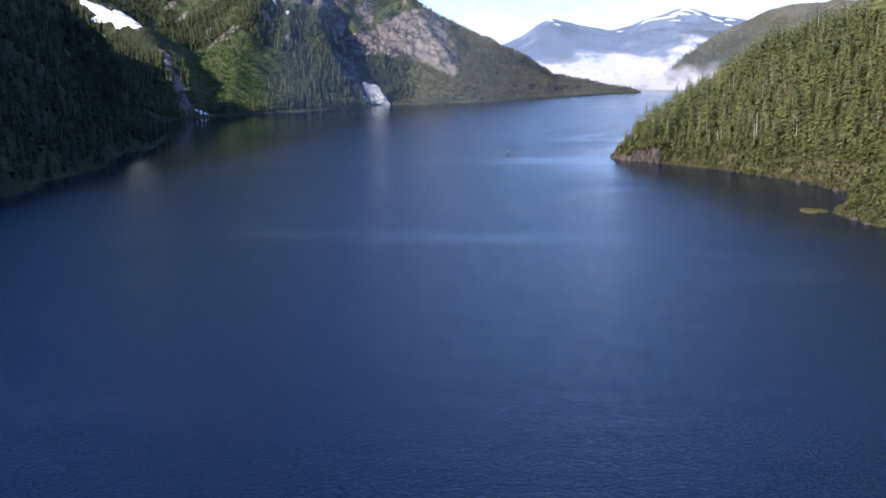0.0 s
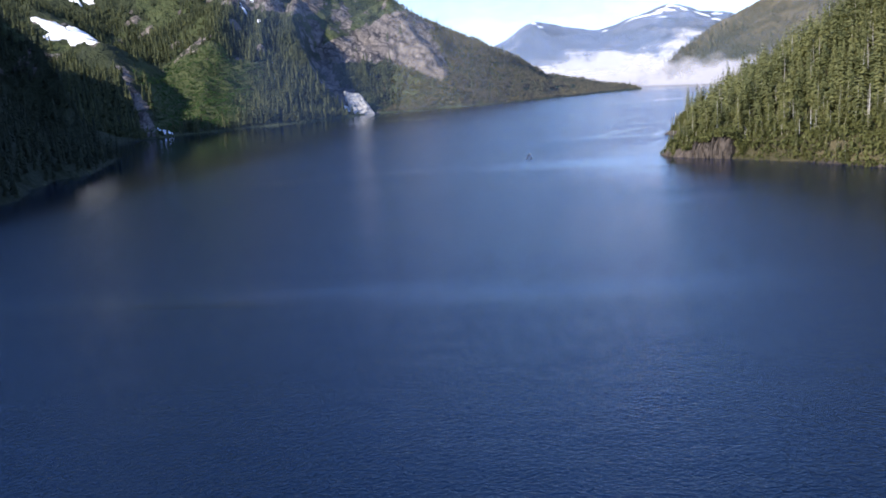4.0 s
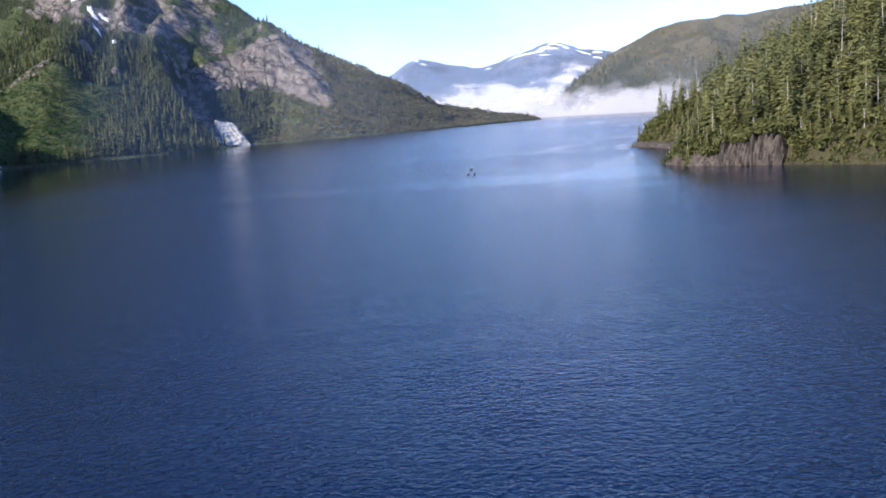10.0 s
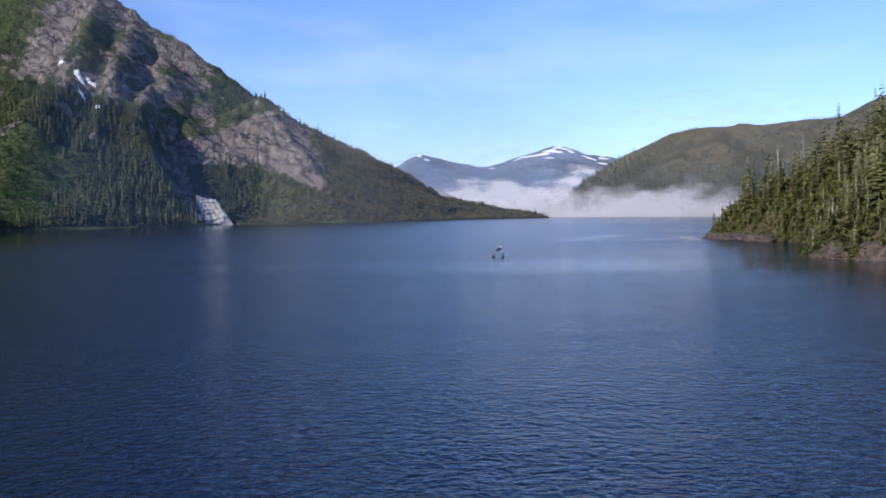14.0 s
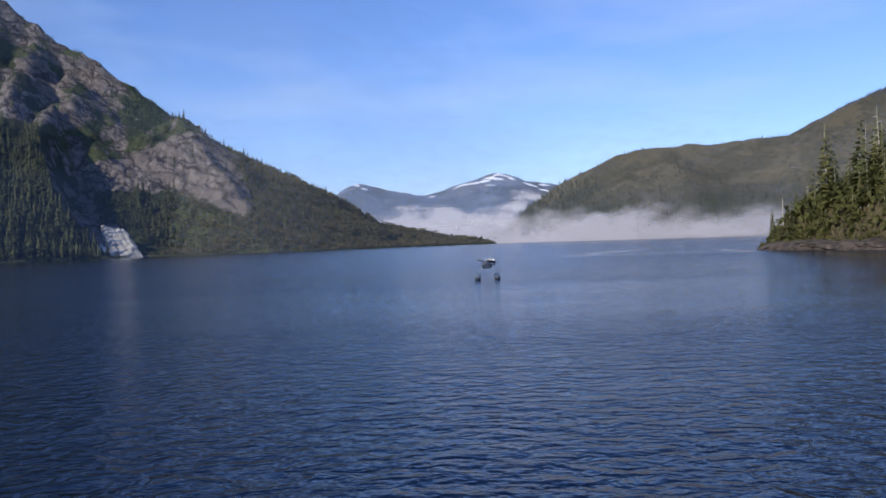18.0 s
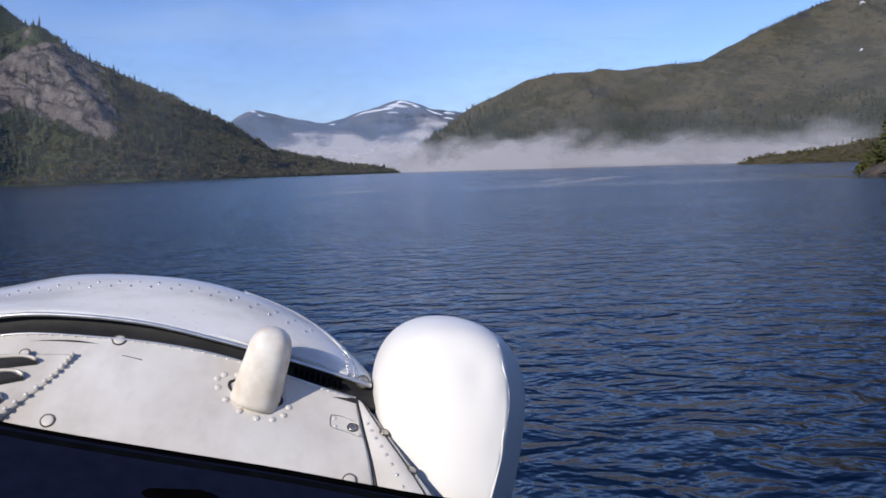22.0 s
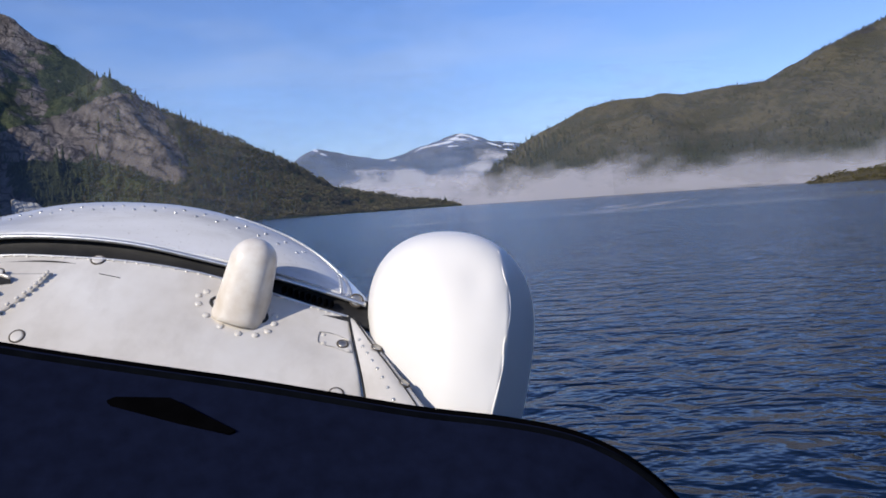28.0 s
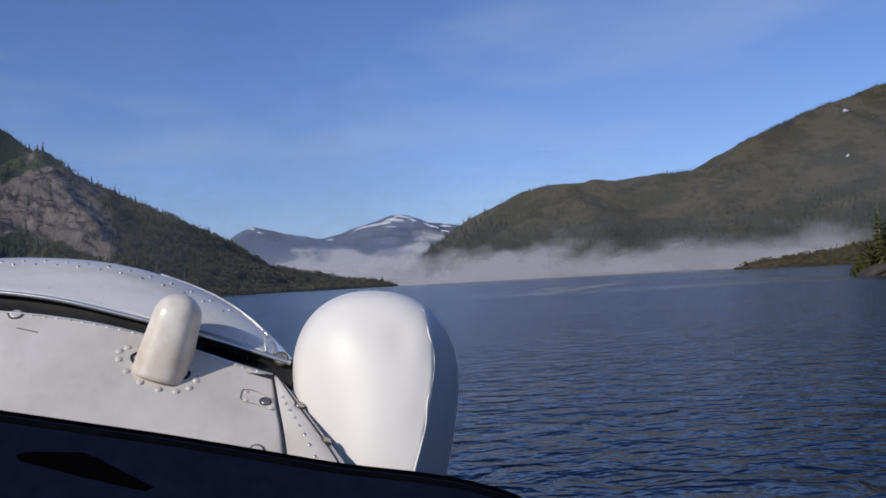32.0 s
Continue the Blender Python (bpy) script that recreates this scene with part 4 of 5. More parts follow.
def rock_face(line, tall, seed, label):
    """A steep jointed face along a shore line, with its back inside the slope."""
    n, rows, v, f = 40, 12, [], []
    pts = [Vector(a).lerp(Vector(b), t / 20) for a, b in zip(line[:-1], line[1:]) for t in range(20)] + [Vector(line[-1])]
    n = len(pts)
    inland = Vector((0.75, 0.66))
    for i, p in enumerate(pts):
        s = i / (n - 1)
        top = tall * min(1.0, 6 * s + 0.25, 6 * (1 - s) + 0.25) * (0.80 + 0.13 * round(2.5 * noise.noise(Vector((s * 6, seed, 0)))) + 0.16 * noise.noise(Vector((s * 22, seed, 2))))
        for k in range(rows + 1):
            h = k / rows
            joint = 1.9 * round(3.0 * noise.noise(Vector((s * 6, h * 1.3, seed)))) / 3.0 + 0.5 * round(2 * noise.noise(Vector((s * 14, h * 3, seed + 3)))) / 2 + 0.22 * noise.noise(Vector((s * 40, h * 14, seed + 5)))
            q = p + inland * (h * h * 2.2 + joint - 0.6)
            v.append((q.x, q.y, -0.8 + (top + 0.8) * h))
        q = p + inland * 8
        v.append((q.x, q.y, top + 1.0))
        v.append((q.x, q.y, -0.8))
    m = rows + 3
    for i in range(n - 1):
        f += [(i * m + k, (i + 1) * m + k, (i + 1) * m + k + 1, i * m + k + 1) for k in range(m - 1)]
    f += [tuple(range(m)), tuple((n - 1) * m + k for k in reversed(range(m)))]
    return tagged(mesh_object("rock_outcrop", v, f, M_ROCK), label, "rock", "rock faces of the promontory")


rock_face([(102.5, -55), (98, -51), (93.5, -46.5)], 12.6, 4, "tall dark jointed rock buttress above the waterline")
rock_face([(94.5, -48), (90, -43.5), (86.5, -39.5)], 9.4, 6, "tall dark jointed rock buttress above the waterline")
rock_face([(88, -42), (79.5, -31), (75, -18)], 4.2, 9, "low dark rock ledge at the promontory's point")
rock_face([(105, 84), (99, 108), (95, 130)], 2.2, 12, "low dark rock ledge along the inlet's far point")


def ledge_shrubs():
    """Shrubs that hang over the tops of the tall rock buttresses."""
    rng = np.random.default_rng(91)
    rows = []
    for i in range(190):
        f = rng.uniform()
        a = Vector((106, -60)).lerp(Vector((82, -35)), f)
        back = rng.uniform(2.0, 9.0)
        x, y = a.x + 0.75 * back, a.y + 0.66 * back
        g = float(PROM.height(np.array([x]), np.array([y]))[0][0])
        rows.append((x, y, max(g, float(np.interp(f, [0, 0.1, 0.16, 0.5, 0.56, 0.8, 0.9], [3, 6, 10.6, 10.6, 7.6, 7.6, 3.5])) + 0.25 * back) - 0.4, rng.uniform(1.4, 3.2), rng.uniform(0.8, 1.3)))
    return np.array(rows)


scatter("brush_ledge", BUSH, ledge_shrubs(), bpy.data.materials["shore_leaves"], "yellow-green shrubs overhanging the rock buttress", "brush")
boulder("rocky_islet", 146, -246, -0.1, 6.0, 6.5, 0.9, 3, bpy.data.materials["spit_leaves"], "small low islet of rock and yellow-green grass")


# ---------------------------------------------------------------- valley fog and painted haze sheets
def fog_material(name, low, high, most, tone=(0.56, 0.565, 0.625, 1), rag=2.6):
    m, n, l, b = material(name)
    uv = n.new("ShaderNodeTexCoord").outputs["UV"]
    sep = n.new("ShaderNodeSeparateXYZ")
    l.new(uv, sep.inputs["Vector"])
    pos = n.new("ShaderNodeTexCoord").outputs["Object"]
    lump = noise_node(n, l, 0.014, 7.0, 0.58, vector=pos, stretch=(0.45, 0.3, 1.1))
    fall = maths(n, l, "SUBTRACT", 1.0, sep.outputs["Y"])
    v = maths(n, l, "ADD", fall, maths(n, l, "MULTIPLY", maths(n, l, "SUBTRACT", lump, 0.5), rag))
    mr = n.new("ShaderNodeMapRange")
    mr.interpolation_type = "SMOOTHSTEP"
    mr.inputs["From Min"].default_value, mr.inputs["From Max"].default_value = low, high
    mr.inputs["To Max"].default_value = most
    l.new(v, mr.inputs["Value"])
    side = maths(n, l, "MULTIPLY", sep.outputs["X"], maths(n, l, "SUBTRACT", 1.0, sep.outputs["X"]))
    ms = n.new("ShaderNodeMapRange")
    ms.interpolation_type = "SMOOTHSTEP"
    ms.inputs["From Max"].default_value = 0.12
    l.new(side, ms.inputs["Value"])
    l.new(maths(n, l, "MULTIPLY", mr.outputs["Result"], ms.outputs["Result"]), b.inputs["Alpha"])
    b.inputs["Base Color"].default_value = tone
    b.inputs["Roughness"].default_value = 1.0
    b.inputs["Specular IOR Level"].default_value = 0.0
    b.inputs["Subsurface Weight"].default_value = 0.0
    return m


def fog_or_haze_veil(line, mat, label, lean=0.12):
    """A veil of fog along a line of (x, y, height), leaning a little away from the lake, so that the sun lights it.
    Also carries the tinted sheets that imitate haze.
    """
    pts = []
    for a, b in zip(line[:-1], line[1:]):
        pts += [Vector(a).lerp(Vector(b), t / 8) for t in range(8)]
    pts.append(Vector(line[-1]))
    rows, verts, faces, uvs = 8, [], [], []
    for i, p in enumerate(pts):
        for k in range(rows + 1):
            f = k / rows
            verts.append((p.x, p.y + lean * p.z * f, p.z * f + 0.15))
            uvs.append((i / (len(pts) - 1), f))
    for i in range(len(pts) - 1):
        for k in range(rows):
            a = i * (rows + 1) + k
            faces.append((a, a + rows + 1, a + rows + 2, a + 1))
    ob = mesh_object("fog_or_haze_veil", verts, faces, mat, smooth=True)
    layer = ob.data.uv_layers.new(name="UVMap")
    for loop in ob.data.loops:
        layer.data[loop.index].uv = uvs[loop.vertex_index]
    return tagged(ob, label, "fog", "fog banks", kind="structure")


FOG_THIN = fog_material("thin_fog", 0.3, 0.95, 0.6, (0.40, 0.405, 0.47, 1))
# Upright tinted sheet added to imitate air haze over the eastern slopes.
HAZE = fog_material("blue_haze_sheet", -0.4, 1.0, 0.075, (0.42, 0.50, 0.66, 1))
fog_or_haze_veil([(-300, 2300, 330), (0, 2200, 330), (420, 1480, 330), (560, 1150, 330), (620, 900, 300), (1000, 760, 280), (1900, 700, 280)], HAZE, "see-through sheet tinted to imitate haze in front of the far slopes", 0.0)
# Bluer sheet added so the far mountain looks veiled by air.
HAZE_FAR = fog_material("far_blue_haze_sheet", -0.3, 1.0, 0.22, (0.42, 0.58, 0.95, 1))
fog_or_haze_veil([(-1400, 2900, 430), (0, 2880, 430), (1600, 2900, 430)], HAZE_FAR, "see-through blue sheet tinted to imitate haze in front of the far slopes", 0.0)
# Pale sheet added to soften the western slopes like haze.
HAZE_WEST = fog_material("west_haze_sheet", -0.2, 0.9, 0.125, (0.60, 0.64, 0.74, 1))
fog_or_haze_veil([(-400, 600, 380), (-300, 730, 380), (-215, 860, 380), (-60, 930, 340), (320, 1250, 240)], HAZE_WEST, "see-through sheet tinted to imitate haze in front of the western mountainside", 0.0)
FOG_THICK = fog_material("thick_fog", 0.34, 0.66, 0.97, rag=1.7)
FOG_TOE = fog_material("drifting_fog", 0.3, 0.85, 0.68, (0.40, 0.405, 0.47, 1))
LOW_FOG = "low white morning fog lying on the far end of the lake"
for k in range(2):
    o = 90 * k
    fog_or_haze_veil([(-120 - o, 1900 + o, 40), (120, 1720 + o, 70), (290 + o * 0.4, 1560 + o, 70), (370 + o, 1300 + o * .3, 72), (450 + o, 1050, 72), (480 + o, 850, 58), (540 + o, 720, 44), (760 + o, 640, 36), (1300, 600 + o, 32)],
             FOG_THIN, LOW_FOG)
fog_or_haze_veil([(-160, 1800, 60), (60, 1720, 84), (215, 1600, 96), (300, 1450, 92), (370, 1280, 74), (450, 1080, 52)], FOG_TOE, LOW_FOG)
for k in range(2):
    y = 2050 + 420 * k
    fog_or_haze_veil([(x, y, h * (1 + 0.18 * k)) for x, h in ((-900, 105), (-200, 116), (100, 112), (290, 112), (395, 140), (490, 164), (700, 150), (1500, 120))],
             FOG_THICK, "thick white fog filling the valley below the distant mountain")


# ---------------------------------------------------------------- floatplane, resting on the lake
def paint_material():
    m, n, l, b = material("aged_white_paint")
    big = noise_node(n, l, 5.0, 5.0, 0.6)
    fine = noise_node(n, l, 60.0, 4.0, 0.6)
    streak = noise_node(n, l, 14.0, 5.0, 0.6, stretch=(1.0, 0.18, 1.0))
    c = ramp(n, l, big, [(0.3, (0.50, 0.46, 0.40)), (0.52, (0.66, 0.625, 0.57)), (0.75, (0.76, 0.74, 0.70))])
    d = ramp(n, l, streak, [(0.52, (0.0, 0.0, 0.0)), (0.8, (0.5, 0.5, 0.5))])
    sep = n.new("ShaderNodeSeparateColor")
    l.new(d, sep.inputs["Color"])
    l.new(mix(n, l, sep.outputs["Red"], c, (0.42, 0.38, 0.33)), b.inputs["Base Color"])
    mr = n.new("ShaderNodeMapRange")
    mr.inputs["To Min"].default_value, mr.inputs["To Max"].default_value = 0.08, 0.34
    l.new(maths(n, l, "MULTIPLY", maths(n, l, "ADD", big, fine), 0.5), mr.inputs["Value"])
    l.new(mr.outputs["Result"], b.inputs["Roughness"])
    b.inputs["Specular IOR Level"].default_value = 0.6
    bump(n, l, b, maths(n, l, "ADD", big, maths(n, l, "MULTIPLY", fine, 0.006)), 0.2, 0.01)
    return m


M_PAINT = paint_material()
M_HULL = simple("dark_navy_paint", ((0.03, 0.04, 0.07), (0.05, 0.065, 0.10)), 3.0, 0.4, bumps=0.05)
M_GROOVE = simple("grimy_groove", ((0.035, 0.028, 0.02), (0.11, 0.09, 0.07)), 120.0, 0.7)
M_CREAM = simple("cream_plastic", ((0.62, 0.53, 0.42), (0.86, 0.82, 0.75)), 26.0, 0.32, bumps=0.14, distance=0.003, detail=7.0)
M_BARE = simple("worn_aluminium", ((0.55, 0.55, 0.54), (0.72, 0.71, 0.69)), 25.0, 0.34, 0.85, bumps=0.08, stretch=(1, 0.2, 1))
M_STEEL = simple("dull_steel", ((0.30, 0.28, 0.25), (0.55, 0.53, 0.49)), 90.0, 0.4, 0.9, bumps=0.1, distance=0.0005)
M_BLACK = simple("sooty_black", ((0.006, 0.006, 0.007), (0.02, 0.019, 0.018)), 22.0, 0.7, bumps=0.3, distance=0.003)
M_RUBBER = simple("black_rubber_trim", ((0.002, 0.0025, 0.004), (0.004, 0.005, 0.007)), 30.0, 0.85, bumps=0.15, distance=0.001, spec=0.0)
M_DASH = simple("navy_vinyl", ((0.0042, 0.0062, 0.017), (0.0065, 0.0096, 0.026)), 40.0, 0.9, bumps=0.25, distance=0.001, spec=0.03)
M_SLOT = simple("matt_black_plastic", ((0.0012, 0.0012, 0.0015), (0.002, 0.002, 0.0025)), 30.0, 0.9, spec=0.0)
M_FLOAT = simple("float_grey_paint", ((0.10, 0.12, 0.15), (0.16, 0.18, 0.21)), 3.0, 0.45, bumps=0.05)


def polished_material():
    """Worn glossy paint on the front cowl: wiped streaks, dull scuffs, a low sheen."""
    m, n, l, b = material("polished_white_paint")
    big = noise_node(n, l, 3.5, 5.0, 0.6)
    wipe = noise_node(n, l, 9.0, 6.0, 0.65, stretch=(0.35, 1.6, 1.0))
    speck = noise_node(n, l, 160.0, 3.0, 0.7)
    c = ramp(n, l, wipe, [(0.34, (0.60, 0.585, 0.56)), (0.5, (0.75, 0.745, 0.735)), (0.72, (0.83, 0.83, 0.83))])
    c = mix(n, l, ramp(n, l, speck, [(0.62, (0, 0, 0)), (0.72, (0.5, 0.5, 0.5))]), c, (0.34, 0.31, 0.27))
    l.new(c, b.inputs["Base Color"])
    mr = n.new("ShaderNodeMapRange")
    mr.inputs["From Min"].default_value, mr.inputs["From Max"].default_value = 0.35, 0.65
    mr.inputs["To Min"].default_value, mr.inputs["To Max"].default_value = 0.08, 0.34
    l.new(maths(n, l, "MULTIPLY", maths(n, l, "ADD", big, wipe), 0.5), mr.inputs["Value"])
    l.new(mr.outputs["Result"], b.inputs["Roughness"])
    b.inputs["Metallic"].default_value = 0.2
    b.inputs["Specular IOR Level"].default_value = 0.7
    bump(n, l, b, maths(n, l, "ADD", big, maths(n, l, "MULTIPLY", wipe, 0.15)), 0.25, 0.006)
    return m


M_GLOSS = polished_material()

SEAT = aim(4.3, 7.0, 2.6, -7.80, -1.71, -4.77)       # the seat's view, from which the nose is laid out
BASE = pose(4.0, 8.6, 0.0, 0, 0, -7.8)
TO_BASE = BASE.inverted() @ SEAT
LENS = 1581.6
plane = tagged(new("floatplane"), "white floatplane nose with black glareshield resting on the lake", "floatplane")
plane.matrix_world = BASE


def at(u, v, d):
    """A place on the nose, by its bearing from the seat and its distance ahead."""
    d = 1.25 + (d - 1.25) * 0.55
    return TO_BASE @ Vector(((u - 784) / LENS * d, (441 - v) / LENS * d, -d))


def spline(pts, n):
    """n + 1 places along a smooth curve through the points."""
    pts = [Vector(p) for p in pts]
    out = []
    for i in range(n + 1):
        s = i / n * (len(pts) - 1)
        k = min(int(s), len(pts) - 2)
        t = s - k
        p0, p1, p2, p3 = pts[max(k - 1, 0)], pts[k], pts[k + 1], pts[min(k + 2, len(pts) - 1)]
        out.append(0.5 * (2 * p1 + (p2 - p0) * t + (2 * p0 - 5 * p1 + 4 * p2 - p3) * t * t + (3 * p1 - p0 - 3 * p2 + p3) * t ** 3))
    return out


class Skin:
    """A smooth skin through cross lines; each line: a distance and bearings (u, v)."""

    def __init__(self, lines, across=48, along=24):
        cols = [spline([at(u, v, d if not isinstance(d, tuple) else d[0] + (d[1] - d[0]) * i / (len(pts) - 1)) for i, (u, v) in enumerate(pts)], across) for d, pts in lines]
        self.grid = [spline([c[i] for c in cols], along) for i in range(across + 1)]
        self.across, self.along = across, along

    def point(self, s, t):
        i, k = min(s * self.across, self.across - 1e-6), min(t * self.along, self.along - 1e-6)
        i0, k0 = int(i), int(k)
        g, fi, fk = self.grid, i - i0, k - k0
        return (g[i0][k0] * (1 - fi) + g[i0 + 1][k0] * fi) * (1 - fk) + (g[i0][k0 + 1] * (1 - fi) + g[i0 + 1][k0 + 1] * fi) * fk

    def spot(self, s, t, lift=0.0):
        """A pose on the skin: z along its outward normal."""
        p = self.point(s, t)
        du = self.point(min(s + 0.01, 1), t) - self.point(max(s - 0.01, 0), t)
        dv = self.point(s, min(t + 0.02, 1)) - self.point(s, max(t - 0.02, 0))
        z = du.cross(dv).normalized()
        if z.z < 0:
            z = -z
        x = du.normalized()
        y = z.cross(x)
        return Matrix.Translation(p + z * lift) @ Matrix((x, y, z)).transposed().to_4x4()

    def mesh(self, name, mat, parent, thick=0.004, label=""):
        bm = bmesh.new()
        vs = [[bm.verts.new(p) for p in col] for col in self.grid]
        faces = [bm.faces.new((vs[i][k], vs[i + 1][k], vs[i + 1][k + 1], vs[i][k + 1])) for i in range(self.across) for k in range(self.along)]
        bmesh.ops.recalc_face_normals(bm, faces=faces)
        if sum(f.normal.z for f in faces) < 0:
            bmesh.ops.reverse_faces(bm, faces=faces)
        bmesh.ops.solidify(bm, geom=faces, thickness=thick)
        return part(name, bm, mat, parent, label)


def tube(name, pts, radius, mat, parent, label="", n=60, sides=10, squash=1.0):
    pts = spline(pts, n)
    bm = bmesh.new()
    rings = []
    for i, p in enumerate(pts):
        d = (pts[min(i + 1, n)] - pts[max(i - 1, 0)]).normalized()
        a = d.cross(Vector((0, 0, 1))).normalized()
        b = a.cross(d)
        rings.append([bm.verts.new(p + radius * (math.cos(w) * a + squash * math.sin(w) * b)) for w in (2 * math.pi * k / sides for k in range(sides))])
    for r, q in zip(rings[:-1], rings[1:]):
        for k in range(sides):
            bm.faces.new((r[k], r[(k + 1) % sides], q[(k + 1) % sides], q[k]))
    bm.faces.new(rings[0])
    bm.faces.new(rings[-1])
    return part(name, bm, mat, parent, label)


def lathe_mesh(name, rows, mat, sides=14, stretch=1.0):
    """A small turned piece: rows of radius and height."""
    v, f = [], []
    for r, z in rows:
        v += [(r * math.cos(2 * math.pi * i / sides) * stretch, r * math.sin(2 * math.pi * i / sides), z) for i in range(sides)]
    for k in range(len(rows) - 1):
        f += [(k * sides + i, k * sides + (i + 1) % sides, (k + 1) * sides + (i + 1) % sides, (k + 1) * sides + i) for i in range(sides)]
    f.append(tuple(range((len(rows) - 1) * sides, len(rows) * sides)))
    me = bpy.data.meshes.new(name)
    me.from_pydata(v, [], f)
    me.materials.append(mat)
    me.polygons.foreach_set("use_smooth", [True] * len(me.polygons))
    return me


RIVET_PAINT = lathe_mesh("rivet", [(0.0034, -0.001), (0.0032, 0.0005), (0.0022, 0.0014), (0.0009, 0.0017)], M_PAINT, 10)
RIVET = lathe_mesh("rivet", [(0.0036, -0.001), (0.0034, 0.0006), (0.0024, 0.0017), (0.0009, 0.0021)], M_BARE, 10)
SCREW_RING = lathe_mesh("fastener_ring", [(0.0110, -0.001), (0.0108, 0.0003), (0.0098, 0.0004), (0.0088, 0.0001)], M_GROOVE, 20)
SCREW_HEAD = lathe_mesh("fastener_head", [(0.0090, -0.001), (0.0086, 0.0005), (0.006, 0.0008), (0.001, 0.0008)], M_PAINT, 18)
STEEL_HEAD = lathe_mesh("fastener_head", [(0.0086, -0.001), (0.0082, 0.0006), (0.006, 0.0010), (0.001, 0.0011)], M_STEEL, 18)


def put(name, me, m, parent, label=""):
    ob = new(name, me)
    ob.parent = parent
    ob.matrix_basis = m
    if label:
        ob["label"] = label
    return ob


def fastener(m, parent, head=None, size=1.0):
    ring = put("fastener", SCREW_RING, m @ Matrix.Diagonal((size, size, 1, 1)), parent, "quarter-turn cowl fastener with dark rim")
    put("fastener_head", head or SCREW_HEAD, Matrix.Identity(4), ring)


# front cowl ring
NOSE = Skin([(1.405, [(-260, 500), (-120, 462), (0, 440), (120, 438), (240, 448), (360, 472), (480, 500), (590, 530), (650, 549)]),
             (1.415, [(-260, 494), (-120, 454), (0, 431), (120, 428), (240, 438), (360, 463), (480, 493), (590, 525), (652, 546)]),
             (1.50, [(-260, 478), (-120, 437), (0, 416), (120, 398), (240, 393), (360, 406), (480, 443), (585, 495), (655, 545)]),
             (1.60, [(-260, 470), (-120, 432), (0, 408), (115, 384), (235, 378), (350, 386), (465, 416), (570, 466), (655, 543)]),
             (1.72, [(-260, 500), (-120, 455), (0, 425), (115, 400), (235, 396), (350, 406), (465, 440), (565, 492), (650, 560)]),
             (1.80, [(-260, 560), (-120, 520), (0, 490), (115, 470), (235, 465), (350, 476), (465, 508), (560, 555), (640, 610)])], 72, 40)
nose = NOSE.mesh("front_cowl", M_GLOSS, plane, 0.005, "glossy white front cowl ring reflecting the sky")
for i in range(36):
    put("rivet", RIVET, NOSE.spot(0.16 + 0.019 * i, 0.42 + (0.05 if i % 2 else 0.0)) @ Matrix.Scale(0.8, 4), nose)
for k in range(2):
    for i in range(11):
        put("rivet", RIVET, NOSE.spot(0.905 + 0.022 * k, 0.08 + 0.04 * i), nose)
fastener(NOSE.spot(0.955, 0.10), nose, STEEL_HEAD)
tube("lap_strip", [NOSE.point(s, t) + Vector((0, 0, 0.0012)) for s, t in ((0.70, 0.62), (0.76, 0.60), (0.82, 0.57), (0.88, 0.52), (0.925, 0.44), (0.935, 0.30), (0.94, 0.12))], 0.0016, M_BARE, nose, "bright worn edge of a lapped cowl panel", 50, 8)
tube("rolled_rim", [at(u, v, 1.402) for u, v in ((-260, 502), (-120, 464), (0, 442), (120, 440), (240, 450), (360, 474), (480, 502), (590, 532), (652, 551))], 0.0035, M_BARE, nose)

# dark cooling gap behind it
GAP = Skin([(1.43, [(-260, 492), (0, 432), (240, 440), (480, 494), (655, 545)]), (1.41, [(-260, 520), (0, 462), (240, 470), (480, 520), (660, 566)]),
            (1.35, [(-260, 545), (0, 486), (240, 496), (480, 548), (662, 588)])], 48, 10)
gap = GAP.mesh("cooling_gap", M_BLACK, plane, 0.01, "sooty black cooling gap between the cowl sections")
for i in range(9):
    m = Matrix.Translation(at(508 + 10.5 * i, 526 + 3.1 * i, 1.385))
    bm = bmesh.new()
    bmesh.ops.create_cube(bm, size=1.0, matrix=Matrix.Diagonal((0.004, 0.02, 0.009, 1)))
    bmesh.ops.bevel(bm, geom=bm.edges[:], offset=0.001, segments=1, affect="EDGES")
    part("cylinder_fin", bm, M_SLOT, gap, "grimy engine cooling fin").matrix_basis = m

# upper cowl panel
TOP = Skin([(1.368, [(-260, 545), (-120, 498), (0, 475), (120, 475), (240, 482), (360, 500), (480, 532), (560, 556), (622, 573)]),
            (1.355, [(-260, 552), (-120, 506), (0, 483), (120, 482), (240, 489), (360, 507), (480, 539), (560, 562), (623, 579)]),
            (1.28, [(-260, 600), (-120, 555), (0, 530), (120, 527), (240, 535), (360, 556), (480, 586), (560, 605), (630, 617)]),
            (1.17, [(-260, 680), (-120, 640), (0, 610), (120, 605), (240, 614), (360, 632), (480, 655), (560, 668), (644, 680)]),
            (1.07, [(-260, 760), (-120, 725), (0, 700), (120, 702), (240, 712), (360, 727), (480, 745), (560, 755), (655, 765)])], 64, 32)
top = TOP.mesh("upper_cowl", M_PAINT, plane, 0.005, "off-white riveted upper cowl panel with scuffs")
for i in range(40):
    put("rivet", RIVET_PAINT, TOP.spot(0.06 + 0.0225 * i, 0.045), top)
for s, t in ((0.437, 0.145), (0.29, 0.77), (0.93, 0.84)):
    fastener(TOP.spot(s, t, 0.001), top)
tube("panel_edge", [TOP.point(s / 20, 0.07) + Vector((0, 0, 0.0015)) for s in range(21)], 0.0018, M_BARE, top)
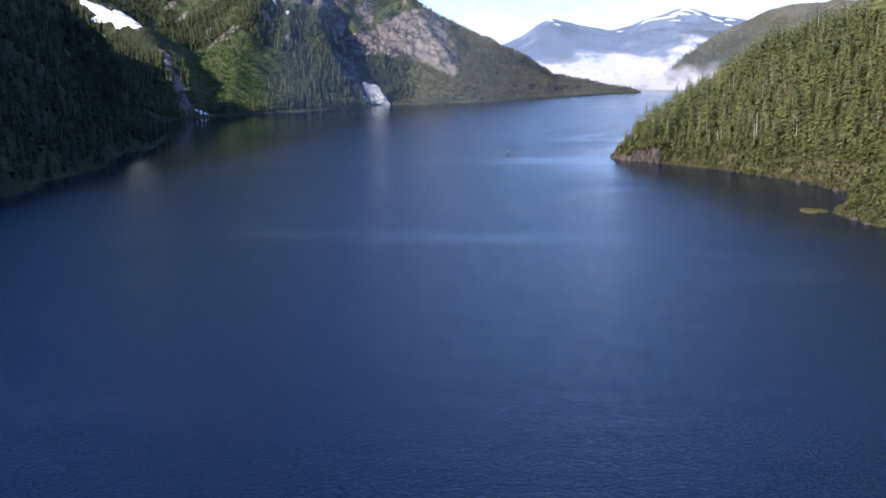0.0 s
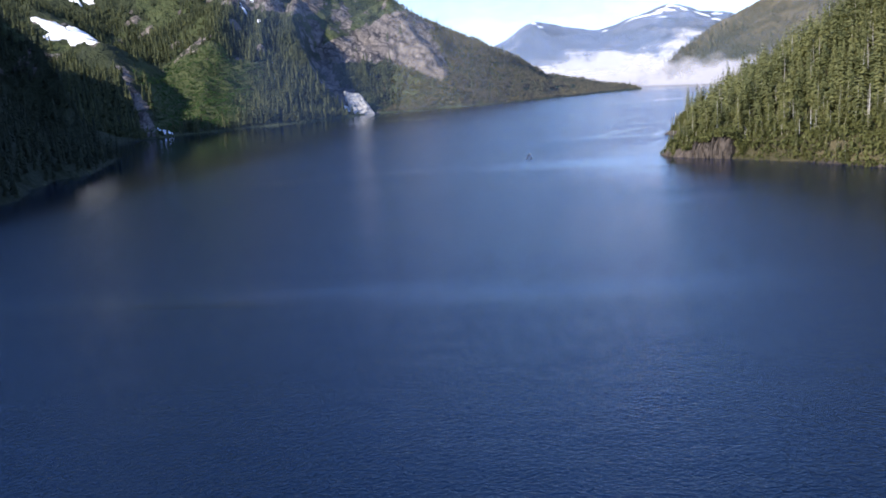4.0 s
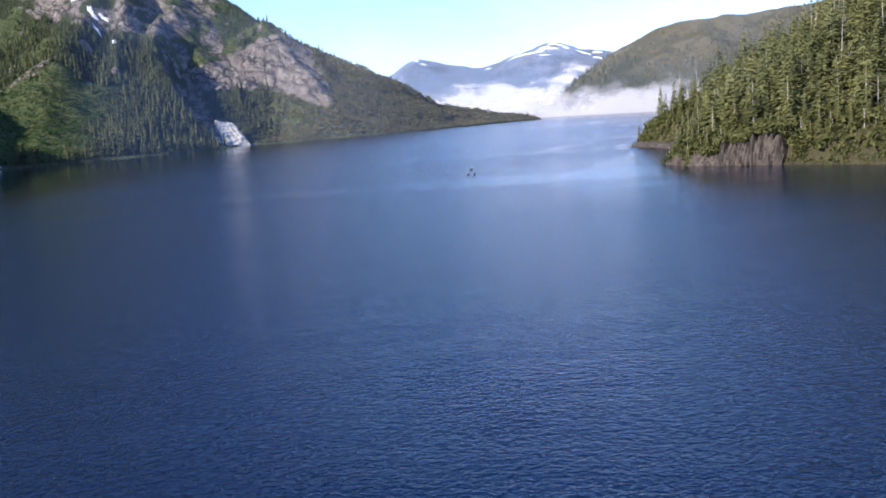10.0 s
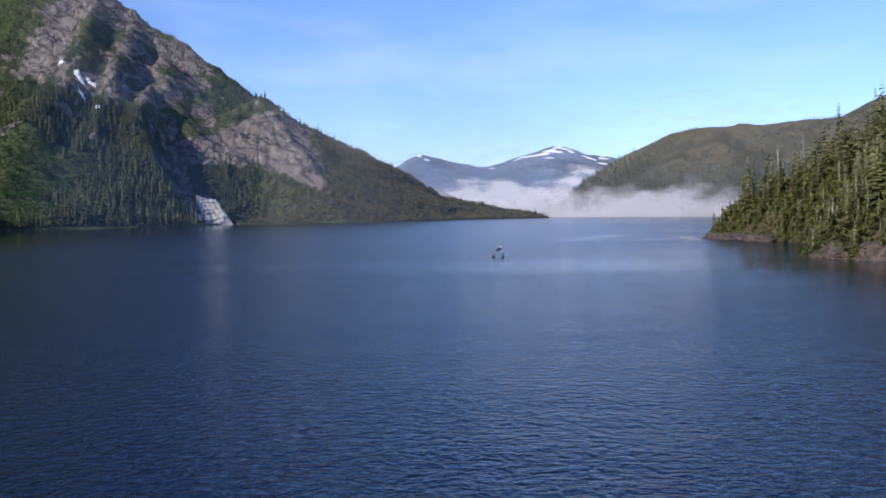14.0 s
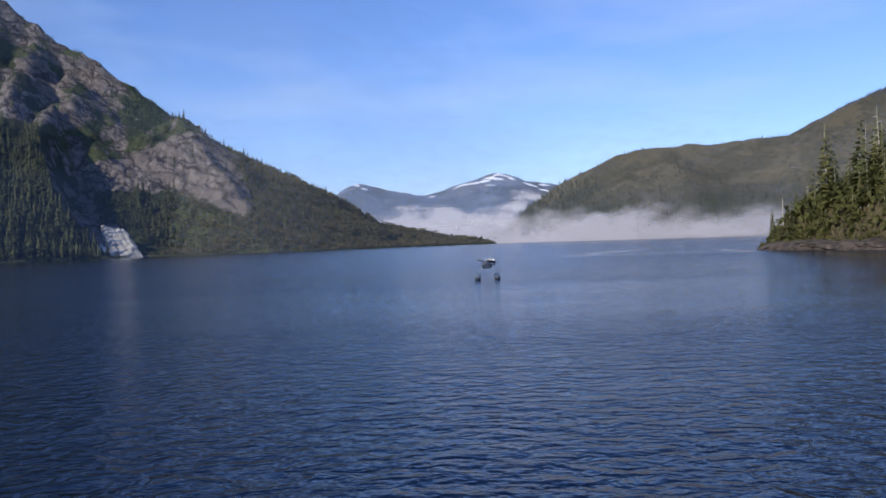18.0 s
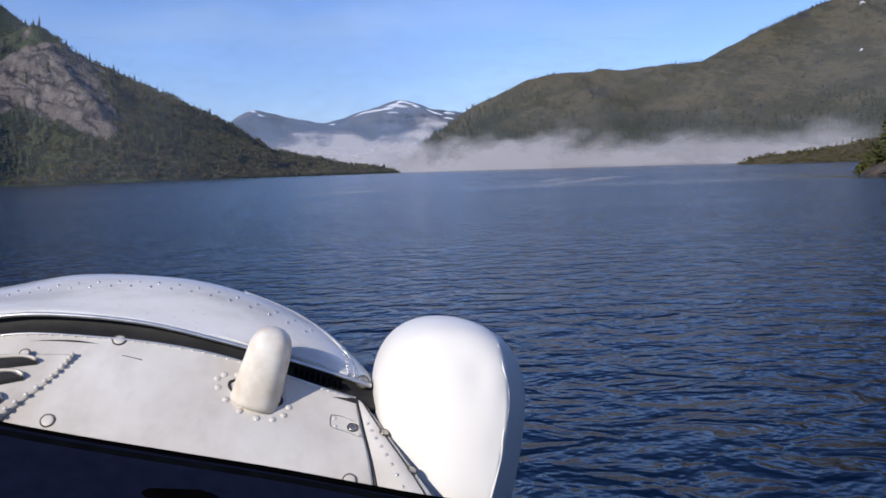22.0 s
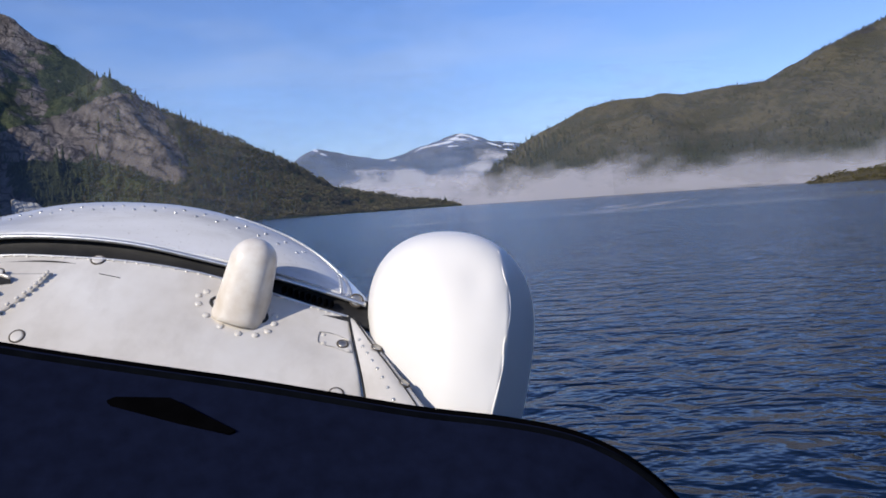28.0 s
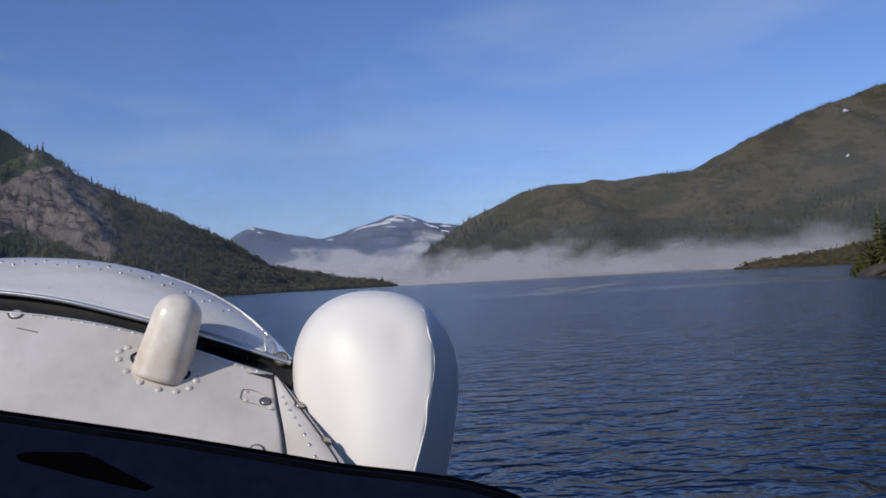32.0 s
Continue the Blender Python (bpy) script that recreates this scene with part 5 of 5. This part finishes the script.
# latch plate near the seam
latch = tube("latch_plate_edge", [TOP.point(s, t) + Vector((0, 0, 0.001)) for s, t in ((0.895, 0.46), (0.935, 0.455), (0.985, 0.50), (0.985, 0.585), (0.93, 0.565), (0.892, 0.55), (0.895, 0.46))],
             0.0006, M_STEEL, top, "scribed edge of a small latch plate", 40, 6)
fastener(TOP.spot(0.958, 0.525, 0.001), top, STEEL_HEAD, 0.8)
for s, t in ((0.905, 0.475), (0.905, 0.54), (0.976, 0.57)):
    put("rivet", RIVET_PAINT, TOP.spot(s, t), top)
# scratch
tube("scratch", [TOP.point(s, t) + Vector((0, 0, 0.0003)) for s, t in ((0.44, 0.375), (0.46, 0.385), (0.478, 0.395))], 0.0007, M_BLACK, top, "short dark scratch in the paint", 10, 5)

# louvre panel on the far side
LOUVRE = Skin([(1.311, [(-330, 580), (-200, 542), (-60, 510), (100, 502)]), (1.249, [(-330, 612), (-200, 577), (-80, 549), (50, 546)]),
               (1.153, [(-330, 684), (-220, 650), (-120, 625), (-60, 614)])], 24, 16)
louvre = LOUVRE.mesh("louvre_panel", M_PAINT, plane, 0.012, "raised off-white louvre panel with three slots")
for t0 in (0.28, 0.53, 0.78):
    bm = bmesh.new()
    ring = [LOUVRE.point(s, t) + Vector((0, 0, 0.0075)) for s, t in ((0.16, t0 + 0.02), (0.24, t0 - 0.06), (0.5, t0 - 0.05), (0.78, t0 - 0.06), (0.86, t0), (0.76, t0 + 0.07), (0.5, t0 + 0.06), (0.22, t0 + 0.07))]
    low = [bm.verts.new(p - Vector((0, 0, 0.006))) for p in ring]
    up = [bm.verts.new(p) for p in ring]
    bm.faces.new(up)
    for i in range(8):
        bm.faces.new((low[i], low[(i + 1) % 8], up[(i + 1) % 8], up[i]))
    part("louvre_slot", bm, M_BLACK, louvre, "dark louvre slot", False)
    tube("slot_lip", [p + Vector((0, 0, 0.002)) for p in ring[:5]], 0.003, M_PAINT, louvre, "", 24, 6)
for i in range(12):
    put("rivet", RIVET_PAINT, LOUVRE.spot(0.985, 0.06 + 0.08 * i, 0.006), louvre)
fastener(LOUVRE.spot(0.80, 0.08, 0.007), louvre, None, 0.8)

# narrow fillet panel between the cowl and the blister
FILLET = Skin([(1.352, [(622, 573), (628, 574), (634, 576)]), (1.27, [(633, 622), (650, 615), (672, 620)]), (1.16, [(648, 690), (690, 672), (728, 688)]),
               (1.07, [(660, 770), (730, 752), (792, 765)])], 10, 20)
fillet = FILLET.mesh("fillet_panel", M_PAINT, plane, 0.004, "off-white fillet strip with small rivets")
for i in range(9):
    put("rivet", RIVET, FILLET.spot(0.36 + 0.012 * i, 0.30 + 0.075 * i) @ Matrix.Scale(0.8, 4), fillet)
tube("seam", [FILLET.point(0.03, t / 10) + Vector((0, 0, 0.001)) for t in range(11)], 0.0017, M_BLACK, fillet, "dark open seam", 30, 8, 0.5)
tube("seam", [FILLET.point(0.78, t / 10) + Vector((0, 0, 0.001)) for t in range(11)], 0.0013, M_BLACK, fillet, "dark open seam", 30, 8, 0.6)
for s, t in ((0.84, 0.38), (0.86, 0.68)):
    fastener(FILLET.spot(s, t, 0.002), fillet, STEEL_HEAD, 0.75)


# white blister fairing
def blister():
    rings = [(1.745, 768, 562, 6, 6), (1.73, 768, 560, 50, 52), (1.69, 772, 556, 88, 92), (1.60, 782, 553, 118, 122), (1.48, 792, 557, 135, 136),
             (1.38, 799, 566, 142, 145), (1.29, 808, 588, 140, 152), (1.23, 826, 634, 118, 152), (1.18, 846, 706, 86, 126), (1.15, 856, 780, 50, 82), (1.135, 860, 840, 8, 14)]
    n, cols = 112, []
    for k in range(n):
        w = 2 * math.pi * k / n
        pts = []
        for d, u, v, ru, rv in rings:
            c, s = math.cos(w), math.sin(w)
            p = 2.25
            r = (abs(c) ** p + abs(s) ** p) ** (-1 / p)
            a, b = u + ru * r * c, v - rv * r * s
            edge = float(np.interp(b, [440, 480, 520, 560, 640, 760, 830], [884, 894, 904, 909, 899, 876, 862]))
            if d < 1.5 and a > edge:          # the flat flank outboard of the crease falls away from the seat
                d += 0.0034 * (a - edge)
            pts.append(at(a, b, d))
        cols.append(spline(pts, 44))
    bm = bmesh.new()
    vs = [[bm.verts.new(p) for p in col] for col in cols]
    for k in range(n):
        a, b = vs[k], vs[(k + 1) % n]
        for i in range(44):
            bm.faces.new((a[i], a[i + 1], b[i + 1], b[i]))
    bm.faces.new([c[0] for c in vs])
    bm.faces.new([c[-1] for c in vs])
    ob = part("blister_fairing", bm, M_PAINT_WHITE, plane, "smooth white bulged fairing with a side seam")
    return ob


M_PAINT_WHITE = simple("clean_white_paint", ((0.78, 0.755, 0.71), (0.87, 0.85, 0.81)), 2.2, 0.42, bumps=0.12, distance=0.012, rough_span=0.08)
fairing = blister()
bpy.context.view_layer.update()
seat_eye, seam_line = TO_BASE.translation, []
# shallow dents from years of knocks
for u, v, size, depth in ((846, 500, 0.020, 0.0042), (664, 520, 0.014, 0.0035), (660, 548, 0.010, -0.002), (903, 530, 0.012, 0.003), (889, 640, 0.018, 0.0032),
                          (872, 742, 0.014, -0.002), (760, 610, 0.06, 0.003), (800, 470, 0.03, 0.0022)):
    ray = (at(u, v, 1.25) - seat_eye).normalized()
    struck, spot, facing, _ = fairing.ray_cast(seat_eye, ray)
    if struck:
        for vert in fairing.data.vertices:
            vert.co += ray * depth * math.exp(-(vert.co - spot).length_squared / size ** 2)
fairing.data.update()
bpy.context.view_layer.update()
for v in range(452, 832, 20):
    u = float(np.interp(v, [440, 480, 520, 560, 640, 760, 830], [880, 892, 902, 907, 897, 874, 860]))
    u += 3.0 * math.sin(v * 0.09) * math.sin(v * 0.033)
    struck, spot, facing, _ = fairing.ray_cast(seat_eye, at(u, v, 1.25) - seat_eye)
    if struck:
        seam_line.append(spot)
tube("edge_seam", seam_line[::2], 0.0013, M_PAINT_WHITE, fairing, "raised seam along the fairing's outboard edge", 70, 8)


# stub mast
def stub_mast():
    n, rows = 28, 26
    bm = bmesh.new()
    vs = []
    foot, head = TOP.point(0.697, 0.45) - TOP.spot(0.697, 0.45).to_3x3() @ Vector((0, 0, 0.012)), at(464, 436, 1.305)
    up = (head - foot).normalized()
    side = (TO_BASE.to_3x3() @ Vector((1, 0, 0)))
    side = (side - up * side.dot(up)).normalized()
    fwd = up.cross(side)
    tall = (head - foot).length
    for k in range(rows + 1):
        f = k / rows
        h = (1 - (1 - f) ** 1.6)
        cap = math.sqrt(max(0.0, 1 - max(0.0, (h - 0.72) / 0.28) ** 2.3))
        w, t = (0.0385 - 0.0085 * h) * max(cap, 0.02), (0.044 - 0.010 * h) * max(cap, 0.02)
        c = foot + up * tall * (h * 1.06 - 0.06)
        row = []
        for i in range(n):
            a = 2 * math.pi * i / n
            p = 2.7
            r = (abs(math.cos(a)) ** p + abs(math.sin(a)) ** p) ** (-1 / p)
            row.append(bm.verts.new(c + side * (w * r * math.cos(a)) + fwd * (t * r * math.sin(a))))
        vs.append(row)
    for a, b in zip(vs[:-1], vs[1:]):
        for i in range(n):
            bm.faces.new((a[i], a[(i + 1) % n], b[(i + 1) % n], b[i]))
    bm.faces.new(vs[0])
    bm.faces.new(vs[-1])
    mast = part("stub_mast", bm, M_CREAM, plane, "cream rounded stub mast on the cowl")
    # Black ring added in place of the dark gap at the mast foot.
    tube("foot_gap_ring", [TOP.point(0.697 + 0.052 * math.cos(a / 4), 0.45 + 0.074 * math.sin(a / 4)) for a in range(26)], 0.0024, M_BLACK, mast, "black ring drawn for the dark gap round the mast foot", 60, 8)
    for i in range(14):
        a = 2 * math.pi * (i + 0.5) / 14
        s, t = 0.694 + 0.073 * math.cos(a), 0.45 + (0.11 if math.sin(a) < 0 else 0.165) * math.sin(a)
        put("rivet", RIVET_PAINT, TOP.spot(s, t) @ Matrix.Scale(1.6, 4), mast, "large domed rivet")


stub_mast()

# glareshield
EDGE = [(-320, 585), (-150, 605), (0, 629), (150, 650), (300, 669), (450, 688), (600, 710), (750, 732), (900, 747), (1000, 764), (1070, 787), (1140, 826), (1205, 882), (1270, 960)]
DASH = Skin([((1.10, 0.98), EDGE),
             ((1.08, 0.96), [(u - 4, v + 22) for u, v in EDGE]),
             ((0.92, 0.84), [(u * 1.0 - 12, v + 130) for u, v in EDGE]),
             ((0.72, 0.68), [(u * 1.02 - 25, v + 310) for u, v in EDGE]),
             ((0.55, 0.52), [(u * 1.05 - 40, v + 700) for u, v in EDGE])], 64, 24)
dash = DASH.mesh("glareshield", M_DASH, plane, 0.012, "dark navy vinyl glareshield")
tube("rubber_edge", [at(u, v + 10, 1.105 - 0.12 * i / 13) for i, (u, v) in enumerate(EDGE)], 0.0072, M_RUBBER, dash, "black rubber windscreen trim", 90, 12)
tube("windscreen_channel", [at(u, v - 1, 1.14 - 0.12 * i / 13) for i, (u, v) in enumerate(EDGE)], 0.005, M_SLOT, dash, "thin black windscreen channel", 90, 8)


def demist_slot():
    bm = bmesh.new()
    low, up = [], []
    for u, v, d in ((200, 722, 0.99), (215, 716, 0.995), (312, 716, 0.995), (428, 771, 0.95), (418, 778, 0.945), (300, 757, 0.965), (208, 734, 0.985)):
        lift = TO_BASE.to_3x3() @ Vector((0, 0.004, 0))
        low.append(bm.verts.new(at(u, v, d) - lift * 3))
        up.append(bm.verts.new(at(u, v, d - 0.012) + lift * 0.2))
    bm.faces.new(up)
    for i in range(7):
        bm.faces.new((low[i], low[(i + 1) % 7], up[(i + 1) % 7], up[i]))
    part("demist_slot", bm, M_SLOT, dash, "black demister outlet", False)


demist_slot()


# body below the cowl, floats: what carries the nose on the water
def hull():
    bm = bmesh.new()
    rings = []
    for y, r, z in ((-0.45, 0.30, 1.95), (-0.40, 0.36, 1.95), (0.0, 0.37, 1.95), (0.35, 0.37, 1.98), (0.42, 0.30, 1.98)):
        rings.append([bm.verts.new((-0.35 + r * 1.1 * math.cos(a), y, z + r * math.sin(a))) for a in (2 * math.pi * i / 32 for i in range(32))])
    for a, b in zip(rings[:-1], rings[1:]):
        for i in range(32):
            bm.faces.new((a[i], a[(i + 1) % 32], b[(i + 1) % 32], b[i]))
    bm.faces.new(rings[0])
    bm.faces.new(rings[-1])
    part("engine_body", bm, M_HULL, plane, "dark lower engine cowl")


def float_mesh(x):
    bm = bmesh.new()
    rings = []
    for y, w, top, low in ((-3.6, 0.10, 0.42, 0.20), (-2.6, 0.30, 0.48, -0.05), (-0.6, 0.40, 0.52, -0.28), (1.2, 0.40, 0.55, -0.28), (2.3, 0.30, 0.58, -0.05), (2.9, 0.12, 0.60, 0.35)):
        sec = [(-w, 0.2 * top + 0.8 * top), (-w * 0.7, top + 0.04), (0, top + 0.06), (w * 0.7, top + 0.04), (w, top), (w, 0.5 * (top + low)), (0, low), (-w, 0.5 * (top + low))]
        rings.append([bm.verts.new((x + a, y, b)) for a, b in sec])
    for a, b in zip(rings[:-1], rings[1:]):
        for i in range(8):
            bm.faces.new((a[i], a[(i + 1) % 8], b[(i + 1) % 8], b[i]))
    bm.faces.new(rings[0])
    bm.faces.new(rings[-1])
    part("float", bm, M_FLOAT, plane, "grey painted aluminium float", False)
    for y, top in ((0.25, 1.75), (-1.75, 2.2)):
        tube("float_strut", [Vector((x, y, 0.5)), Vector((x * 0.72 - 0.1, y - 0.02, 1.1)), Vector((x * 0.4 - 0.22, y - 0.05, top))], 0.03, M_FLOAT, plane, "", 12, 10, 0.6)


def tub():
    """Lower cabin shell behind the engine, open at the top."""
    bm = bmesh.new()
    rings = []
    for y, w, top, low in ((-3.0, 0.42, 1.95, 1.55), (-2.2, 0.60, 2.02, 1.42), (-1.0, 0.64, 2.04, 1.40), (-0.42, 0.60, 2.02, 1.44)):
        sec = [(-w, top), (-w, low + 0.22), (-w * 0.7, low), (w * 0.7, low), (w, low + 0.22), (w, top), (w - 0.05, top), (w - 0.05, low + 0.25), (-w + 0.05, low + 0.25), (-w + 0.05, top)]
        rings.append([bm.verts.new((-0.35 + a, y, b)) for a, b in sec])
    for a, b in zip(rings[:-1], rings[1:]):
        for i in range(10):
            bm.faces.new((a[i], a[(i + 1) % 10], b[(i + 1) % 10], b[i]))
    bm.faces.new(rings[0])
    bm.faces.new(rings[-1])
    part("cabin_shell", bm, M_HULL, plane, "dark lower cabin shell", False)


tub()
hull()
float_mesh(-1.55)
float_mesh(0.95)


def propeller():
    hub_at = Vector((-0.38, 0.98, 2.10))
    bm = bmesh.new()
    bmesh.ops.create_uvsphere(bm, u_segments=24, v_segments=12, radius=0.11, matrix=Matrix.Translation(hub_at) @ Matrix.Diagonal((1, 1.7, 1, 1)))
    hub = part("propeller_hub", bm, M_STEEL, plane, "dull steel propeller hub")
    for turn in (109.0, 289.0):
        bm = bmesh.new()
        rows = []
        for r, chord, thick, twist in ((0.08, 0.09, 0.06, 50), (0.3, 0.14, 0.035, 42), (0.65, 0.17, 0.022, 30), (1.0, 0.15, 0.014, 22), (1.22, 0.10, 0.01, 18), (1.29, 0.03, 0.006, 16)):
            row = []
            for i in range(12):
                a = 2 * math.pi * i / 12
                p = Vector((chord / 2 * math.cos(a), thick / 2 * math.sin(a), 0))
                p.rotate(Euler((0, 0, radians(twist))))
                row.append(bm.verts.new(Vector((p.x, p.y, r))))
            rows.append(row)
        for a, b in zip(rows[:-1], rows[1:]):
            for i in range(12):
                bm.faces.new((a[i], a[(i + 1) % 12], b[(i + 1) % 12], b[i]))
        bm.faces.new(rows[0])
        bm.faces.new(rows[-1])
        part("propeller_blade", bm, M_BLACK, hub, "matt black propeller blade at rest").matrix_basis = Matrix.Translation(hub_at) @ Matrix.Rotation(radians(turn), 4, "Y")


propeller()
